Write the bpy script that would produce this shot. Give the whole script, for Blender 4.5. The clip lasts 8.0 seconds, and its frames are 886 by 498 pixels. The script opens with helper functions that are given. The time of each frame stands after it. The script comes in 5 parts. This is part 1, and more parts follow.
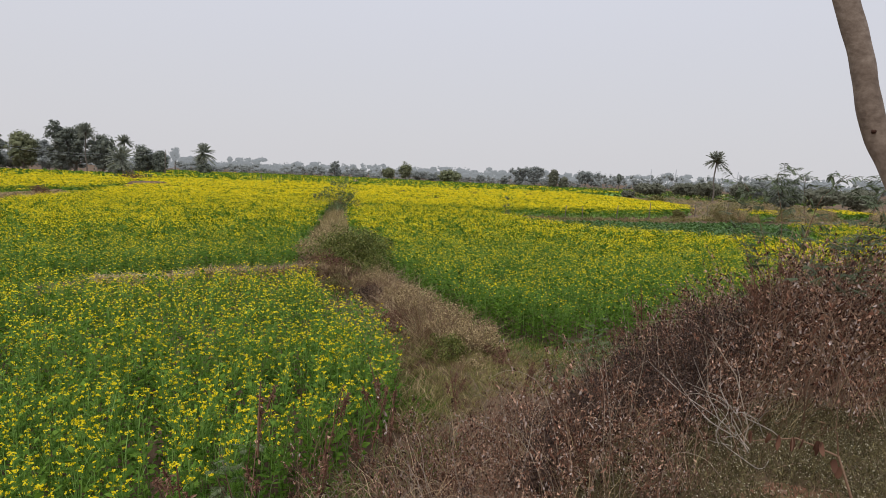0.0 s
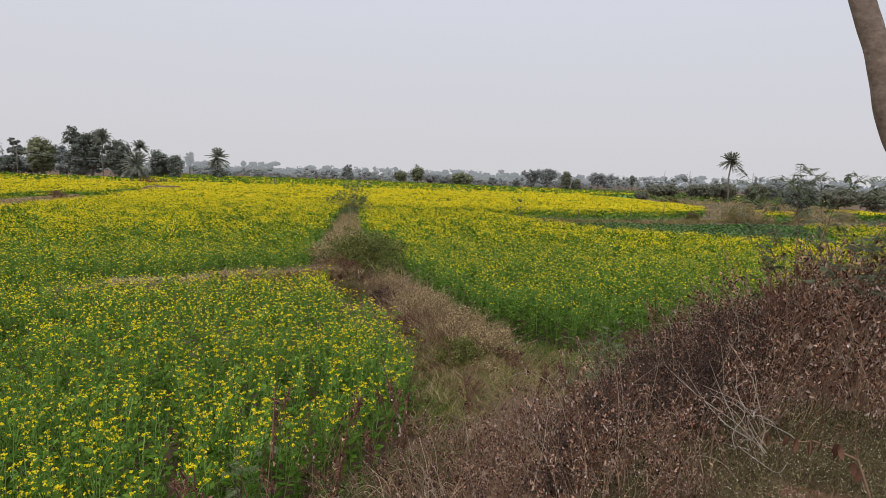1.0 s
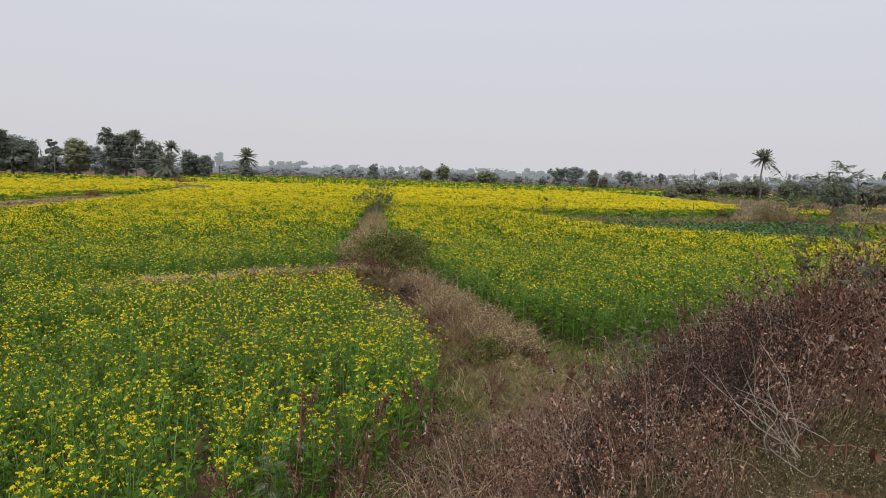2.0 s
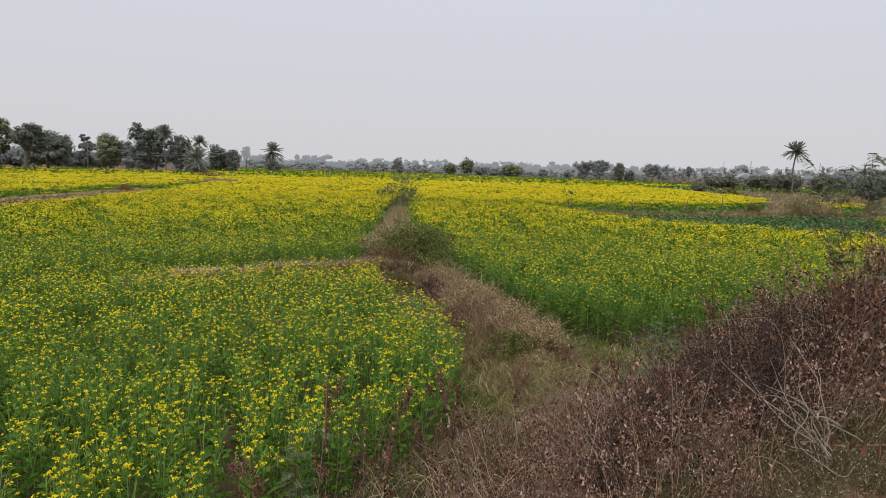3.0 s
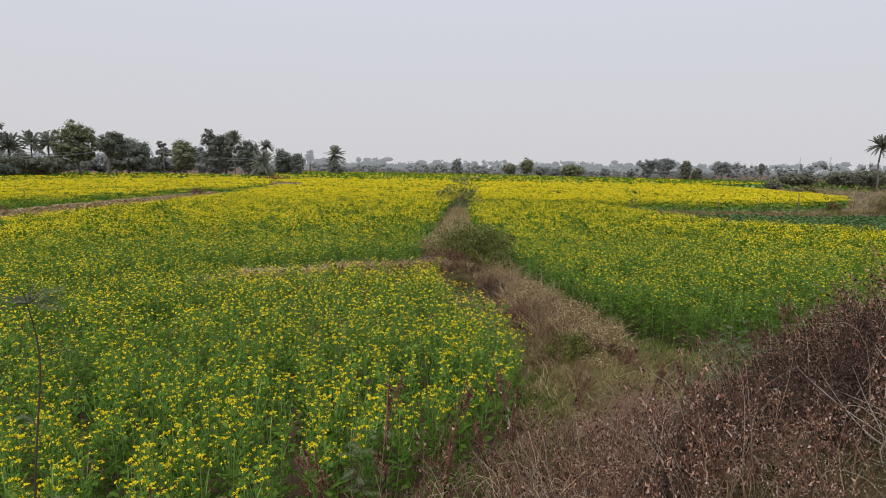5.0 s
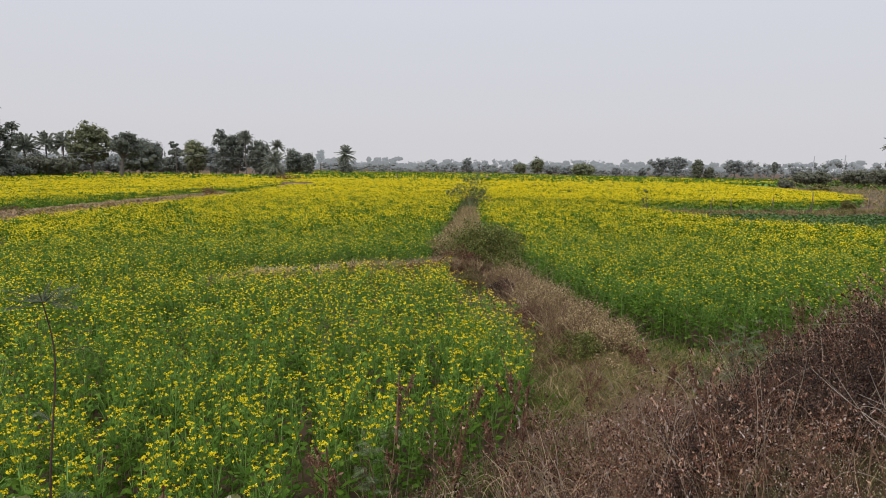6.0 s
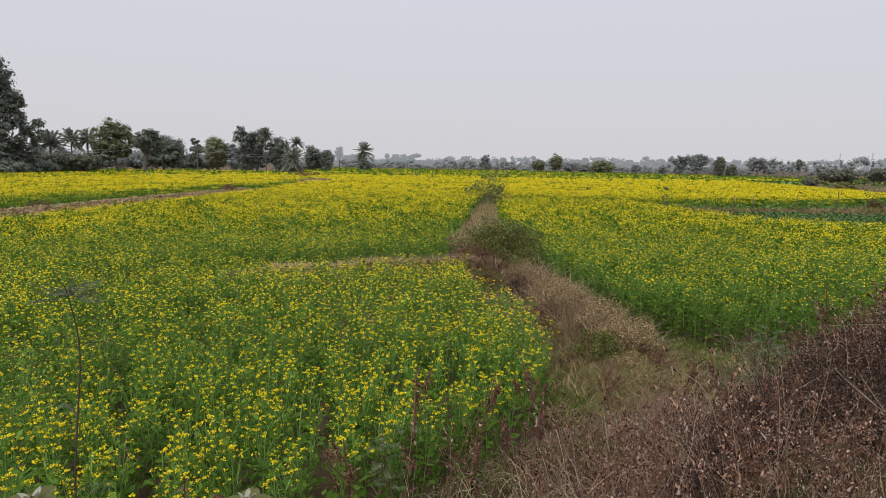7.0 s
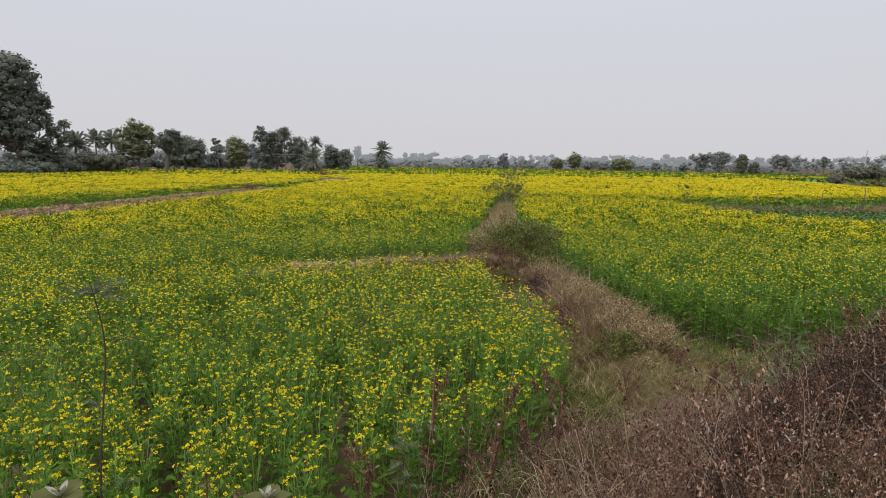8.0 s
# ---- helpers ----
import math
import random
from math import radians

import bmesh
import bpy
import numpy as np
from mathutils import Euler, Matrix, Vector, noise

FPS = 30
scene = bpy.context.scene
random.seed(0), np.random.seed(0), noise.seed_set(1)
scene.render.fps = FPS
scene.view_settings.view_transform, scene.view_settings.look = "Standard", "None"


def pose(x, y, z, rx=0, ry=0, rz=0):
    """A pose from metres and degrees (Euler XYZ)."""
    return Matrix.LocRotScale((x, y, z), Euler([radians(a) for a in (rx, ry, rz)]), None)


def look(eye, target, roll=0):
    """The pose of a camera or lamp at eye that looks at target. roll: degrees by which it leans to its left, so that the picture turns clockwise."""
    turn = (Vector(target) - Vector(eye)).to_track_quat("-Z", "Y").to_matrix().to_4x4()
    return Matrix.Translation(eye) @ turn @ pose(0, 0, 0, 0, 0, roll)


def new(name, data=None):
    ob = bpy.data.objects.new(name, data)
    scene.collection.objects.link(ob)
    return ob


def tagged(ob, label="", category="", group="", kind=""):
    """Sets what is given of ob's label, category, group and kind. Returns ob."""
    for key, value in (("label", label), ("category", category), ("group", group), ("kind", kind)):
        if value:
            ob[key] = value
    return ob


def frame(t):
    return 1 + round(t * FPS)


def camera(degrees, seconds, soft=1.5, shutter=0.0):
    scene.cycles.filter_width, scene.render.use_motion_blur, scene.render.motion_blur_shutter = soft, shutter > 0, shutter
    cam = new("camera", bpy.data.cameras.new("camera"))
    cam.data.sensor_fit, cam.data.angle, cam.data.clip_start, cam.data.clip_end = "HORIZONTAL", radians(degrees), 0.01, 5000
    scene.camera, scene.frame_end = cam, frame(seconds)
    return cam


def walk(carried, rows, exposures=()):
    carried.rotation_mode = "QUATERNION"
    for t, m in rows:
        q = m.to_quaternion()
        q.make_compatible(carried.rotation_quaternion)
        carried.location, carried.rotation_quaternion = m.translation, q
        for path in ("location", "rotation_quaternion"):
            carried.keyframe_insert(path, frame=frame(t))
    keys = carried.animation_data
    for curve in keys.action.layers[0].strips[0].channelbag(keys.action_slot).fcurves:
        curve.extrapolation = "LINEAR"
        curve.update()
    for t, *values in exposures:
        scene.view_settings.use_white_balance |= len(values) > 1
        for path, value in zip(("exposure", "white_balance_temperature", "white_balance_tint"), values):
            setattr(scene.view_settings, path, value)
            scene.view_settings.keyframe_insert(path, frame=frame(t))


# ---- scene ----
# ---- camera: a hand-held turn to the left from the top of a bank ----
EYE = 3.1
cam = camera(73.8, 8.0, soft=0.3)
TURNS = [  # seconds, x, y, yaw to the left, pitch, lean to the left
    (0.0, 0.0, 0.0, 0.0, -7.112, 2.265), (0.5, -0.001, -0.003, 0.568, -6.962, 2.265), (1.0, -0.005, -0.009, 1.214, -6.889, 1.905),
    (1.5, -0.007, -0.012, 2.402, -6.87, 1.844), (3.0, -0.009, -0.015, 6.01, -7.767, 1.569), (3.5, -0.01, -0.014, 7.227, -7.768, 1.776),
    (4.0, -0.011, -0.016, 9.225, -7.704, 1.248), (4.5, -0.013, -0.022, 10.715, -7.702, 1.156), (5.0, -0.014, -0.021, 11.803, -7.798, 0.81),
    (6.5, -0.016, -0.022, 13.475, -7.981, 0.765), (7.0, -0.018, -0.021, 14.518, -8.187, 0.773), (7.5, -0.021, -0.022, 15.146, -8.223, 0.751),
    (8.0, -0.022, -0.021, 16.278, -8.326, 0.545),
]
walk(cam, [(t, pose(x, y, EYE, 90 + pitch, 0, yaw) @ pose(0, 0, 0, 0, 0, lean)) for t, x, y, yaw, pitch, lean in TURNS])

# ---- world and light: a hazy, overcast winter day ----
world = bpy.data.worlds.new("world")
scene.world = world
world.use_nodes = True
wn, wl = world.node_tree.nodes, world.node_tree.links
wn.clear()
sky = wn.new("ShaderNodeTexSky")
sky.sky_type, sky.sun_disc = "NISHITA", False
sky.sun_elevation, sky.sun_rotation = radians(55), radians(210)
sky.air_density, sky.dust_density, sky.ozone_density = 1.2, 4.0, 1.0
blue = wn.new("ShaderNodeBackground")
blue.inputs[1].default_value = 0.1
wl.new(sky.outputs[0], blue.inputs[0])
cloud = wn.new("ShaderNodeBackground")
tone = wn.new("ShaderNodeMix")  # greyer at the horizon, bluer above
tone.data_type = "RGBA"
tone.inputs[6].default_value, tone.inputs[7].default_value = (0.965, 0.955, 0.995, 1), (0.9, 0.93, 1.065, 1)
wl.new(tone.outputs[2], cloud.inputs[0])
# an overcast dome is brightest overhead: strength 0.7 at the horizon, about 1.35 at the zenith
place, axes_, square, lift = wn.new("ShaderNodeTexCoord"), wn.new("ShaderNodeSeparateXYZ"), wn.new("ShaderNodeMath"), wn.new("ShaderNodeMath")
square.operation, lift.operation = "POWER", "MULTIPLY_ADD"
square.inputs[1].default_value, lift.inputs[1].default_value, lift.inputs[2].default_value = 2.0, 0.68, 0.7
wl.new(place.outputs["Generated"], axes_.inputs[0])
wl.new(axes_.outputs[2], square.inputs[0])
steep = wn.new("ShaderNodeMath")
steep.operation, steep.use_clamp = "MULTIPLY", True
steep.inputs[1].default_value = 2.4
wl.new(axes_.outputs[2], steep.inputs[0])
wl.new(steep.outputs[0], tone.inputs[0])
wl.new(square.outputs[0], lift.inputs[0])
wl.new(lift.outputs[0], cloud.inputs[1])
both = wn.new("ShaderNodeMixShader")
both.inputs[0].default_value = 0.93
wout = wn.new("ShaderNodeOutputWorld")
wl.new(blue.outputs[0], both.inputs[1])
wl.new(cloud.outputs[0], both.inputs[2])
wl.new(both.outputs[0], wout.inputs[0])
sun = new("sun", bpy.data.lights.new("sun", "SUN"))
sun.data.energy, sun.data.angle, sun.data.color = 1.5, radians(50), (1, 0.96, 0.9)
sun.matrix_world = look((0, 0, 40), (14, 24, 0))


# ---- materials ----
def shader(name, colours, scale=3.0, rough=0.7, bump=0.0, bump_scale=30.0, island=0.0, through_light=0.0, fine=0.35, coords="Object", spec=0.3, glow=None):
    """A surface whose colour wanders between the colours given, at two scales, with an optional fine relief. island: how far each loose piece differs."""
    mat = bpy.data.materials.new(name)
    mat.use_nodes = True
    n, l = mat.node_tree.nodes, mat.node_tree.links
    n.clear()
    out, bsdf = n.new("ShaderNodeOutputMaterial"), n.new("ShaderNodeBsdfPrincipled")
    coord = n.new("ShaderNodeTexCoord")
    big, small = n.new("ShaderNodeTexNoise"), n.new("ShaderNodeTexNoise")
    big.inputs["Scale"].default_value, small.inputs["Scale"].default_value = scale, scale * 9
    big.inputs["Detail"].default_value, small.inputs["Detail"].default_value = 3, 3
    for tex in (big, small):
        l.new(coord.outputs[coords], tex.inputs["Vector"])
    mix = n.new("ShaderNodeMix")
    mix.inputs[0].default_value = fine
    l.new(big.outputs["Fac"], mix.inputs[2])
    l.new(small.outputs["Fac"], mix.inputs[3])
    value = mix.outputs[0]
    if island:
        geo, mix2 = n.new("ShaderNodeNewGeometry"), n.new("ShaderNodeMix")
        mix2.inputs[0].default_value = island
        l.new(value, mix2.inputs[2])
        l.new(geo.outputs["Random Per Island"], mix2.inputs[3])
        value = mix2.outputs[0]
    ramp = n.new("ShaderNodeValToRGB")
    el = ramp.color_ramp.elements
    lo, hi = (0.08, 0.92) if island > 0.5 else (0.3, 0.7)
    while len(el) < len(colours):
        el.new(0.5)
    for i, c in enumerate(colours):
        el[i].position = lo + (hi - lo) * i / max(1, len(colours) - 1)
        el[i].color = (*c, 1)
    l.new(value, ramp.inputs[0])
    l.new(ramp.outputs[0], bsdf.inputs["Base Color"])
    bsdf.inputs["Roughness"].default_value = rough
    bsdf.inputs["Specular IOR Level"].default_value = spec
    if bump:
        tex, bmp = n.new("ShaderNodeTexNoise"), n.new("ShaderNodeBump")
        tex.inputs["Scale"].default_value, tex.inputs["Detail"].default_value = bump_scale, 5
        l.new(coord.outputs[coords], tex.inputs["Vector"])
        bmp.inputs["Strength"].default_value, bmp.inputs["Distance"].default_value = bump, 0.02
        l.new(tex.outputs["Fac"], bmp.inputs["Height"])
        l.new(bmp.outputs[0], bsdf.inputs["Normal"])
    last = bsdf.outputs[0]
    if through_light:
        tr, ms = n.new("ShaderNodeBsdfTranslucent"), n.new("ShaderNodeMixShader")
        l.new(ramp.outputs[0], tr.inputs[0])
        ms.inputs[0].default_value = through_light
        l.new(last, ms.inputs[1])
        l.new(tr.outputs[0], ms.inputs[2])
        last = ms.outputs[0]
    if glow:  # emission that stands for the haze before far woods
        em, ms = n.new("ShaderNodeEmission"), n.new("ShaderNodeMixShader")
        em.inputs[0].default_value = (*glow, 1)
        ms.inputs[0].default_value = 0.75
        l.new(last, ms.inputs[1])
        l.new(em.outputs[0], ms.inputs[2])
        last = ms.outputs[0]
    l.new(last, out.inputs[0])
    return mat


GREENS = [(0.042, 0.102, 0.012), (0.108, 0.212, 0.022), (0.215, 0.345, 0.05)]
MAT_LEAF = shader("mustard_leaf", GREENS, 2.0, 0.65, island=0.65, through_light=0.38, spec=0.15)
MAT_STEM = shader("mustard_stem", [(0.13, 0.24, 0.04), (0.22, 0.36, 0.08)], 3.0, 0.6, island=0.5)
MAT_FLOWER = shader("mustard_flower", [(0.8, 0.61, 0.003), (0.88, 0.7, 0.005), (0.9, 0.77, 0.02)], 2.0, 0.6, island=0.7, through_light=0.35)
MAT_CROP_DARK = shader("dark_crop_leaf", [(0.04, 0.09, 0.018), (0.08, 0.155, 0.034), (0.13, 0.22, 0.055)], 1.0, 0.5, island=0.6, through_light=0.2)
MAT_SOIL = shader("soil", [(0.07, 0.048, 0.03), (0.135, 0.09, 0.057), (0.22, 0.15, 0.1)], 0.35, 0.95, bump=0.9, bump_scale=6, coords="Object", spec=0.1)
MAT_STRAW = shader("dry_grass", [(0.095, 0.062, 0.027), (0.32, 0.236, 0.115), (0.63, 0.49, 0.27)], 0.8, 0.8, island=0.7, through_light=0.1)
MAT_RUST = shader("rust_brown_weed", [(0.065, 0.028, 0.016), (0.145, 0.068, 0.04), (0.26, 0.145, 0.095)], 1.5, 0.85, island=0.75)
MAT_HAY = shader("pale_hay", [(0.34, 0.23, 0.12), (0.55, 0.41, 0.24), (0.7, 0.56, 0.36)], 0.8, 0.8, island=0.7)
MAT_OLIVE = shader("yellowing_grass", [(0.08, 0.08, 0.018), (0.21, 0.195, 0.052), (0.46, 0.37, 0.15)], 0.8, 0.8, island=0.7)
MAT_DRY_LEAF = shader("dried_leaf", [(0.013, 0.006, 0.004), (0.058, 0.022, 0.012), (0.205, 0.085, 0.048), (0.58, 0.37, 0.25)], 1.5, 0.8, island=0.85, through_light=0.1)
MAT_PALE_LEAF = shader("bleached_leaf", [(0.3, 0.22, 0.18), (0.48, 0.4, 0.35)], 3.0, 0.8, island=0.8)
MAT_DRY_STEM = shader("dried_stem", [(0.065, 0.034, 0.019), (0.17, 0.098, 0.058), (0.4, 0.27, 0.18)], 3.0, 0.8, island=0.7)
MAT_TWIG = shader("bleached_twig", [(0.2, 0.15, 0.1), (0.34, 0.27, 0.2), (0.5, 0.42, 0.33)], 4.0, 0.8, island=0.6)
MAT_HERB = shader("low_herb", [(0.035, 0.028, 0.009), (0.095, 0.078, 0.027), (0.21, 0.17, 0.075)], 2.0, 0.7, island=0.8)
MAT_CREAM = shader("cream_flower", [(0.45, 0.4, 0.27), (0.7, 0.64, 0.48)], 2.0, 0.7, island=0.6)
MAT_BUSH = shader("bush_leaf", [(0.07, 0.068, 0.018), (0.15, 0.14, 0.04), (0.27, 0.235, 0.085)], 1.0, 0.7, island=0.7, through_light=0.15)
# grey-green of the scrub, paled further to stand for haze
MAT_SCRUB = shader("hazed_scrub_leaf", [(0.12, 0.125, 0.085), (0.18, 0.185, 0.13), (0.26, 0.26, 0.185)], 0.3, 0.8, island=0.6, through_light=0.3)
MAT_SHRUB = shader("shrub_leaf", [(0.06, 0.085, 0.032), (0.12, 0.155, 0.062), (0.2, 0.23, 0.11)], 1.0, 0.6, island=0.7, through_light=0.2)
MAT_BARK = shader("bark", [(0.1, 0.07, 0.05), (0.21, 0.16, 0.122), (0.34, 0.275, 0.215)], 9.0, 0.85, bump=0.22, bump_scale=60)
MAT_FAR_BARK = shader("tree_bark", [(0.11, 0.095, 0.08), (0.2, 0.175, 0.15)], 1.0, 0.9, island=0.3)
# both tree greens are lifted towards grey, haze painted into the leaf
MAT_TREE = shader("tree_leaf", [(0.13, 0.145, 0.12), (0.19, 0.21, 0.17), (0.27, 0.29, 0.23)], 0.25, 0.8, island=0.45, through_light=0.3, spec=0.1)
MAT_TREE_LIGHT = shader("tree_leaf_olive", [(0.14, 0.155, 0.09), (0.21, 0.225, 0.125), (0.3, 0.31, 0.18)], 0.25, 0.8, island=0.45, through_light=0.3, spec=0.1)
# far leaves painted pale grey in place of haze
MAT_HAZED = shader("hazed_leaf", [(0.25, 0.27, 0.25), (0.3, 0.32, 0.3), (0.36, 0.38, 0.35)], 0.1, 0.9, island=0.25, through_light=0.4, spec=0.0)
# woods with the haze painted in as a grey-blue glow
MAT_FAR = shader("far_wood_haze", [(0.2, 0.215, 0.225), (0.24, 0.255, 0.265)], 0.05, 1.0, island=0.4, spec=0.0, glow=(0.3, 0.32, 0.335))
MAT_THORN = shader("thorn_bush_leaf", [(0.045, 0.056, 0.012), (0.13, 0.148, 0.03), (0.29, 0.3, 0.08)], 1.0, 0.7, island=0.7, through_light=0.2)
MAT_SAPLING = shader("sapling_leaf", [(0.07, 0.1, 0.025), (0.15, 0.19, 0.05), (0.27, 0.31, 0.1)], 1.0, 0.6, island=0.7, through_light=0.25)
MAT_WHITE_TWIG = shader("whitened_twig", [(0.3, 0.25, 0.2), (0.5, 0.44, 0.37)], 4.0, 0.75, island=0.5)
# the tree leaf again for the old tree, its grey standing for haze
MAT_OLD_TREE = shader("old_tree_leaf_hazed", [(0.12, 0.135, 0.11), (0.18, 0.2, 0.16), (0.26, 0.28, 0.22)], 0.25, 0.8, island=0.45, through_light=0.25, spec=0.1)
# dark purplish brown; in the bank bushes it doubles as deep shade
MAT_PURPLE = shader("dark_purplish_twig", [(0.018, 0.01, 0.007), (0.05, 0.029, 0.02), (0.12, 0.074, 0.052)], 2.0, 0.85, island=0.8)
MAT_RED_SOIL = shader("reddish_soil", [(0.13, 0.06, 0.036), (0.22, 0.11, 0.068), (0.32, 0.17, 0.11)], 5.0, 0.95, bump=0.8, bump_scale=40, spec=0.1)
# frond green made paler and greyer, as haze would show it
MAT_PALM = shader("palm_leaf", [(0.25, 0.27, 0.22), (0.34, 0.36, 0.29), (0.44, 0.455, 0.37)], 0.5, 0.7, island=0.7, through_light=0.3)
MAT_ACACIA = shader("feathery_leaf", [(0.045, 0.06, 0.028), (0.09, 0.115, 0.055), (0.155, 0.185, 0.095)], 2.0, 0.6, island=0.6, through_light=0.2)
MAT_STONE = shader("reddish_stone", [(0.2, 0.11, 0.075), (0.32, 0.19, 0.135)], 12.0, 0.9, bump=0.4)
MAT_WAXY = shader("waxy_leaf", [(0.085, 0.09, 0.03), (0.13, 0.135, 0.045), (0.185, 0.185, 0.07)], 8.0, 0.6, island=0.5, through_light=0.25, spec=0.1)
MAT_YOUNG_LEAF = shader("pale_young_leaf", [(0.34, 0.34, 0.24), (0.5, 0.49, 0.38)], 8.0, 0.6, island=0.5, through_light=0.2)
MAT_POST = shader("weathered_wood", [(0.12, 0.1, 0.08), (0.22, 0.18, 0.15)], 4.0, 0.9, bump=0.4)
MAT_WIRE = shader("galvanised_wire", [(0.35, 0.36, 0.37), (0.45, 0.46, 0.47)], 1.0, 0.5)
MAT_CLOTH = shader("faded_orange_cloth", [(0.5, 0.27, 0.18), (0.6, 0.36, 0.26)], 1.0, 0.8)


# ---- mesh tools ----
class Soup:
    """Collects vertices and faces (as arrays) with a material slot for each face, and makes one mesh of them."""

    def __init__(self):
        self.v, self.f, self.m, self.count = [], [], [], 0

    def add(self, verts, faces, slot=0):
        verts, faces = np.asarray(verts, float).reshape(-1, 3), np.asarray(faces, int)
        if len(verts) == 0:
            return self
        self.v.append(verts)
        self.f.append(faces + self.count)
        self.m.append(np.broadcast_to(np.asarray(slot), (len(faces),)))
        self.count += len(verts)
        return self

    def many(self, templates, where, turns, scales, rng, lean=0.12):
        """Places a random one of the template soups at every place."""
        pick = rng.integers(0, len(templates), len(where))
        for k, tpl in enumerate(templates):
            sel = pick == k
            if not sel.any():
                continue
            c, s = np.cos(turns[sel]), np.sin(turns[sel])
            tv = np.concatenate(tpl.v)
            p = tv[None] * scales[sel][:, None, None] if scales.ndim == 1 else tv[None] * scales[sel][:, None, :]
            tilt = rng.normal(0, lean, (sel.sum(), 2))
            x = p[..., 0] * c[:, None] - p[..., 1] * s[:, None] + p[..., 2] * tilt[:, :1]
            y = p[..., 0] * s[:, None] + p[..., 1] * c[:, None] + p[..., 2] * tilt[:, 1:]
            p = np.stack([x, y, p[..., 2]], -1) + where[sel][:, None, :]
            base = (np.arange(len(p)) * len(tv))[:, None, None]
            for f, m in zip(tpl.f, tpl.m):
                ff = (f[None] + base).reshape(-1, f.shape[1])
                self.f.append(ff + self.count)
                self.m.append(np.tile(m, len(p)))
            self.v.append(p.reshape(-1, 3))
            self.count += len(p) * len(tv)
        return self

    def mesh(self, name, mats, smooth=False):
        me = bpy.data.meshes.new(name)
        v = np.concatenate(self.v)
        loops = np.concatenate([f.ravel() for f in self.f])
        sizes = np.concatenate([np.full(len(f), f.shape[1]) for f in self.f])
        starts = np.concatenate([[0], np.cumsum(sizes)[:-1]])
        slots = np.concatenate(self.m)
        me.vertices.add(len(v))
        me.vertices.foreach_set("co", v.astype(np.float32).ravel())
        me.loops.add(len(loops))
        me.loops.foreach_set("vertex_index", loops.astype(np.int32))
        me.polygons.add(len(sizes))
        me.polygons.foreach_set("loop_start", starts.astype(np.int32))
        me.polygons.foreach_set("material_index", slots.astype(np.int32))
        if smooth:
            me.polygons.foreach_set("use_smooth", np.ones(len(sizes), bool))
        for mat in mats:
            me.materials.append(mat)
        me.update(calc_edges=True)
        return me


def part(name, soup, mats, parent=None, label="", smooth=False):
    """Links a soup (or a mesh) as one object, under a thing if one is given."""
    me = soup if isinstance(soup, bpy.types.Mesh) else soup.mesh(name, mats if isinstance(mats, (list, tuple)) else [mats], smooth)
    ob = new(name, me)
    if parent is not None:
        ob.parent = parent
    if label:
        ob["label"] = label
    return ob


def thing(name, m, label, category, group=""):
    ob = tagged(new(name), label, category, group)
    ob.matrix_basis = m
    return ob


def tube(soup, points, radii, sides=6, slot=0, closed=True):
    """A tapered tube along points."""
    pts = np.asarray(points, float)
    radii = np.broadcast_to(np.asarray(radii, float), (len(pts),))
    d = np.gradient(pts, axis=0)
    d /= np.linalg.norm(d, axis=1)[:, None] + 1e-9
    ref = np.array([0.31, 0.95, 0.05]) if abs(d[0][2]) > 0.7 else np.array([0, 0, 1.0])
    u = np.cross(d, ref)
    u /= np.linalg.norm(u, axis=1)[:, None] + 1e-9
    w = np.cross(d, u)
    a = np.linspace(0, 2 * np.pi, sides, endpoint=False)
    ring = pts[:, None] + radii[:, None, None] * (np.cos(a)[None, :, None] * u[:, None] + np.sin(a)[None, :, None] * w[:, None])
    faces = []
    for i in range(len(pts) - 1):
        for j in range(sides):
            k = (j + 1) % sides
            faces.append((i * sides + j, i * sides + k, (i + 1) * sides + k, (i + 1) * sides + j))
    soup.add(ring.reshape(-1, 3), faces, slot)


def bowed(points, radii, rounds=2):
    """Rounds the corners of a line of points, with its radii."""
    line = np.column_stack([np.asarray(points, float), np.broadcast_to(radii, (len(points),))])
    for _ in range(rounds):
        cutp = np.stack([0.75 * line[:-1] + 0.25 * line[1:], 0.25 * line[:-1] + 0.75 * line[1:]], 1).reshape(-1, 4)
        line = np.vstack([line[:1], cutp, line[-1:]])
    return line[:, :3], line[:, 3]


def blades(soup, base, tip, width, slot=0, rng=None, mid=0.0):
    """Flat leaves from base to tip, as diamond quads of that width. mid: how far the widest place sags."""
    base, tip = np.atleast_2d(base), np.atleast_2d(tip)
    d = tip - base
    side = np.cross(d, rng.normal(0, 1, d.shape) if rng is not None else np.array([[0, 0, 1.0]]))
    side /= np.linalg.norm(side, axis=1)[:, None] + 1e-9
    half = base + d * 0.45 - np.array([0, 0, 1]) * np.broadcast_to(mid, (len(d),))[:, None]
    w = np.broadcast_to(width, (len(d),))[:, None] * 0.5
    v = np.stack([base, half + side * w, tip, half - side * w], 1).reshape(-1, 3)
    f = np.arange(len(d) * 4).reshape(-1, 4)
    soup.add(v, f, slot)


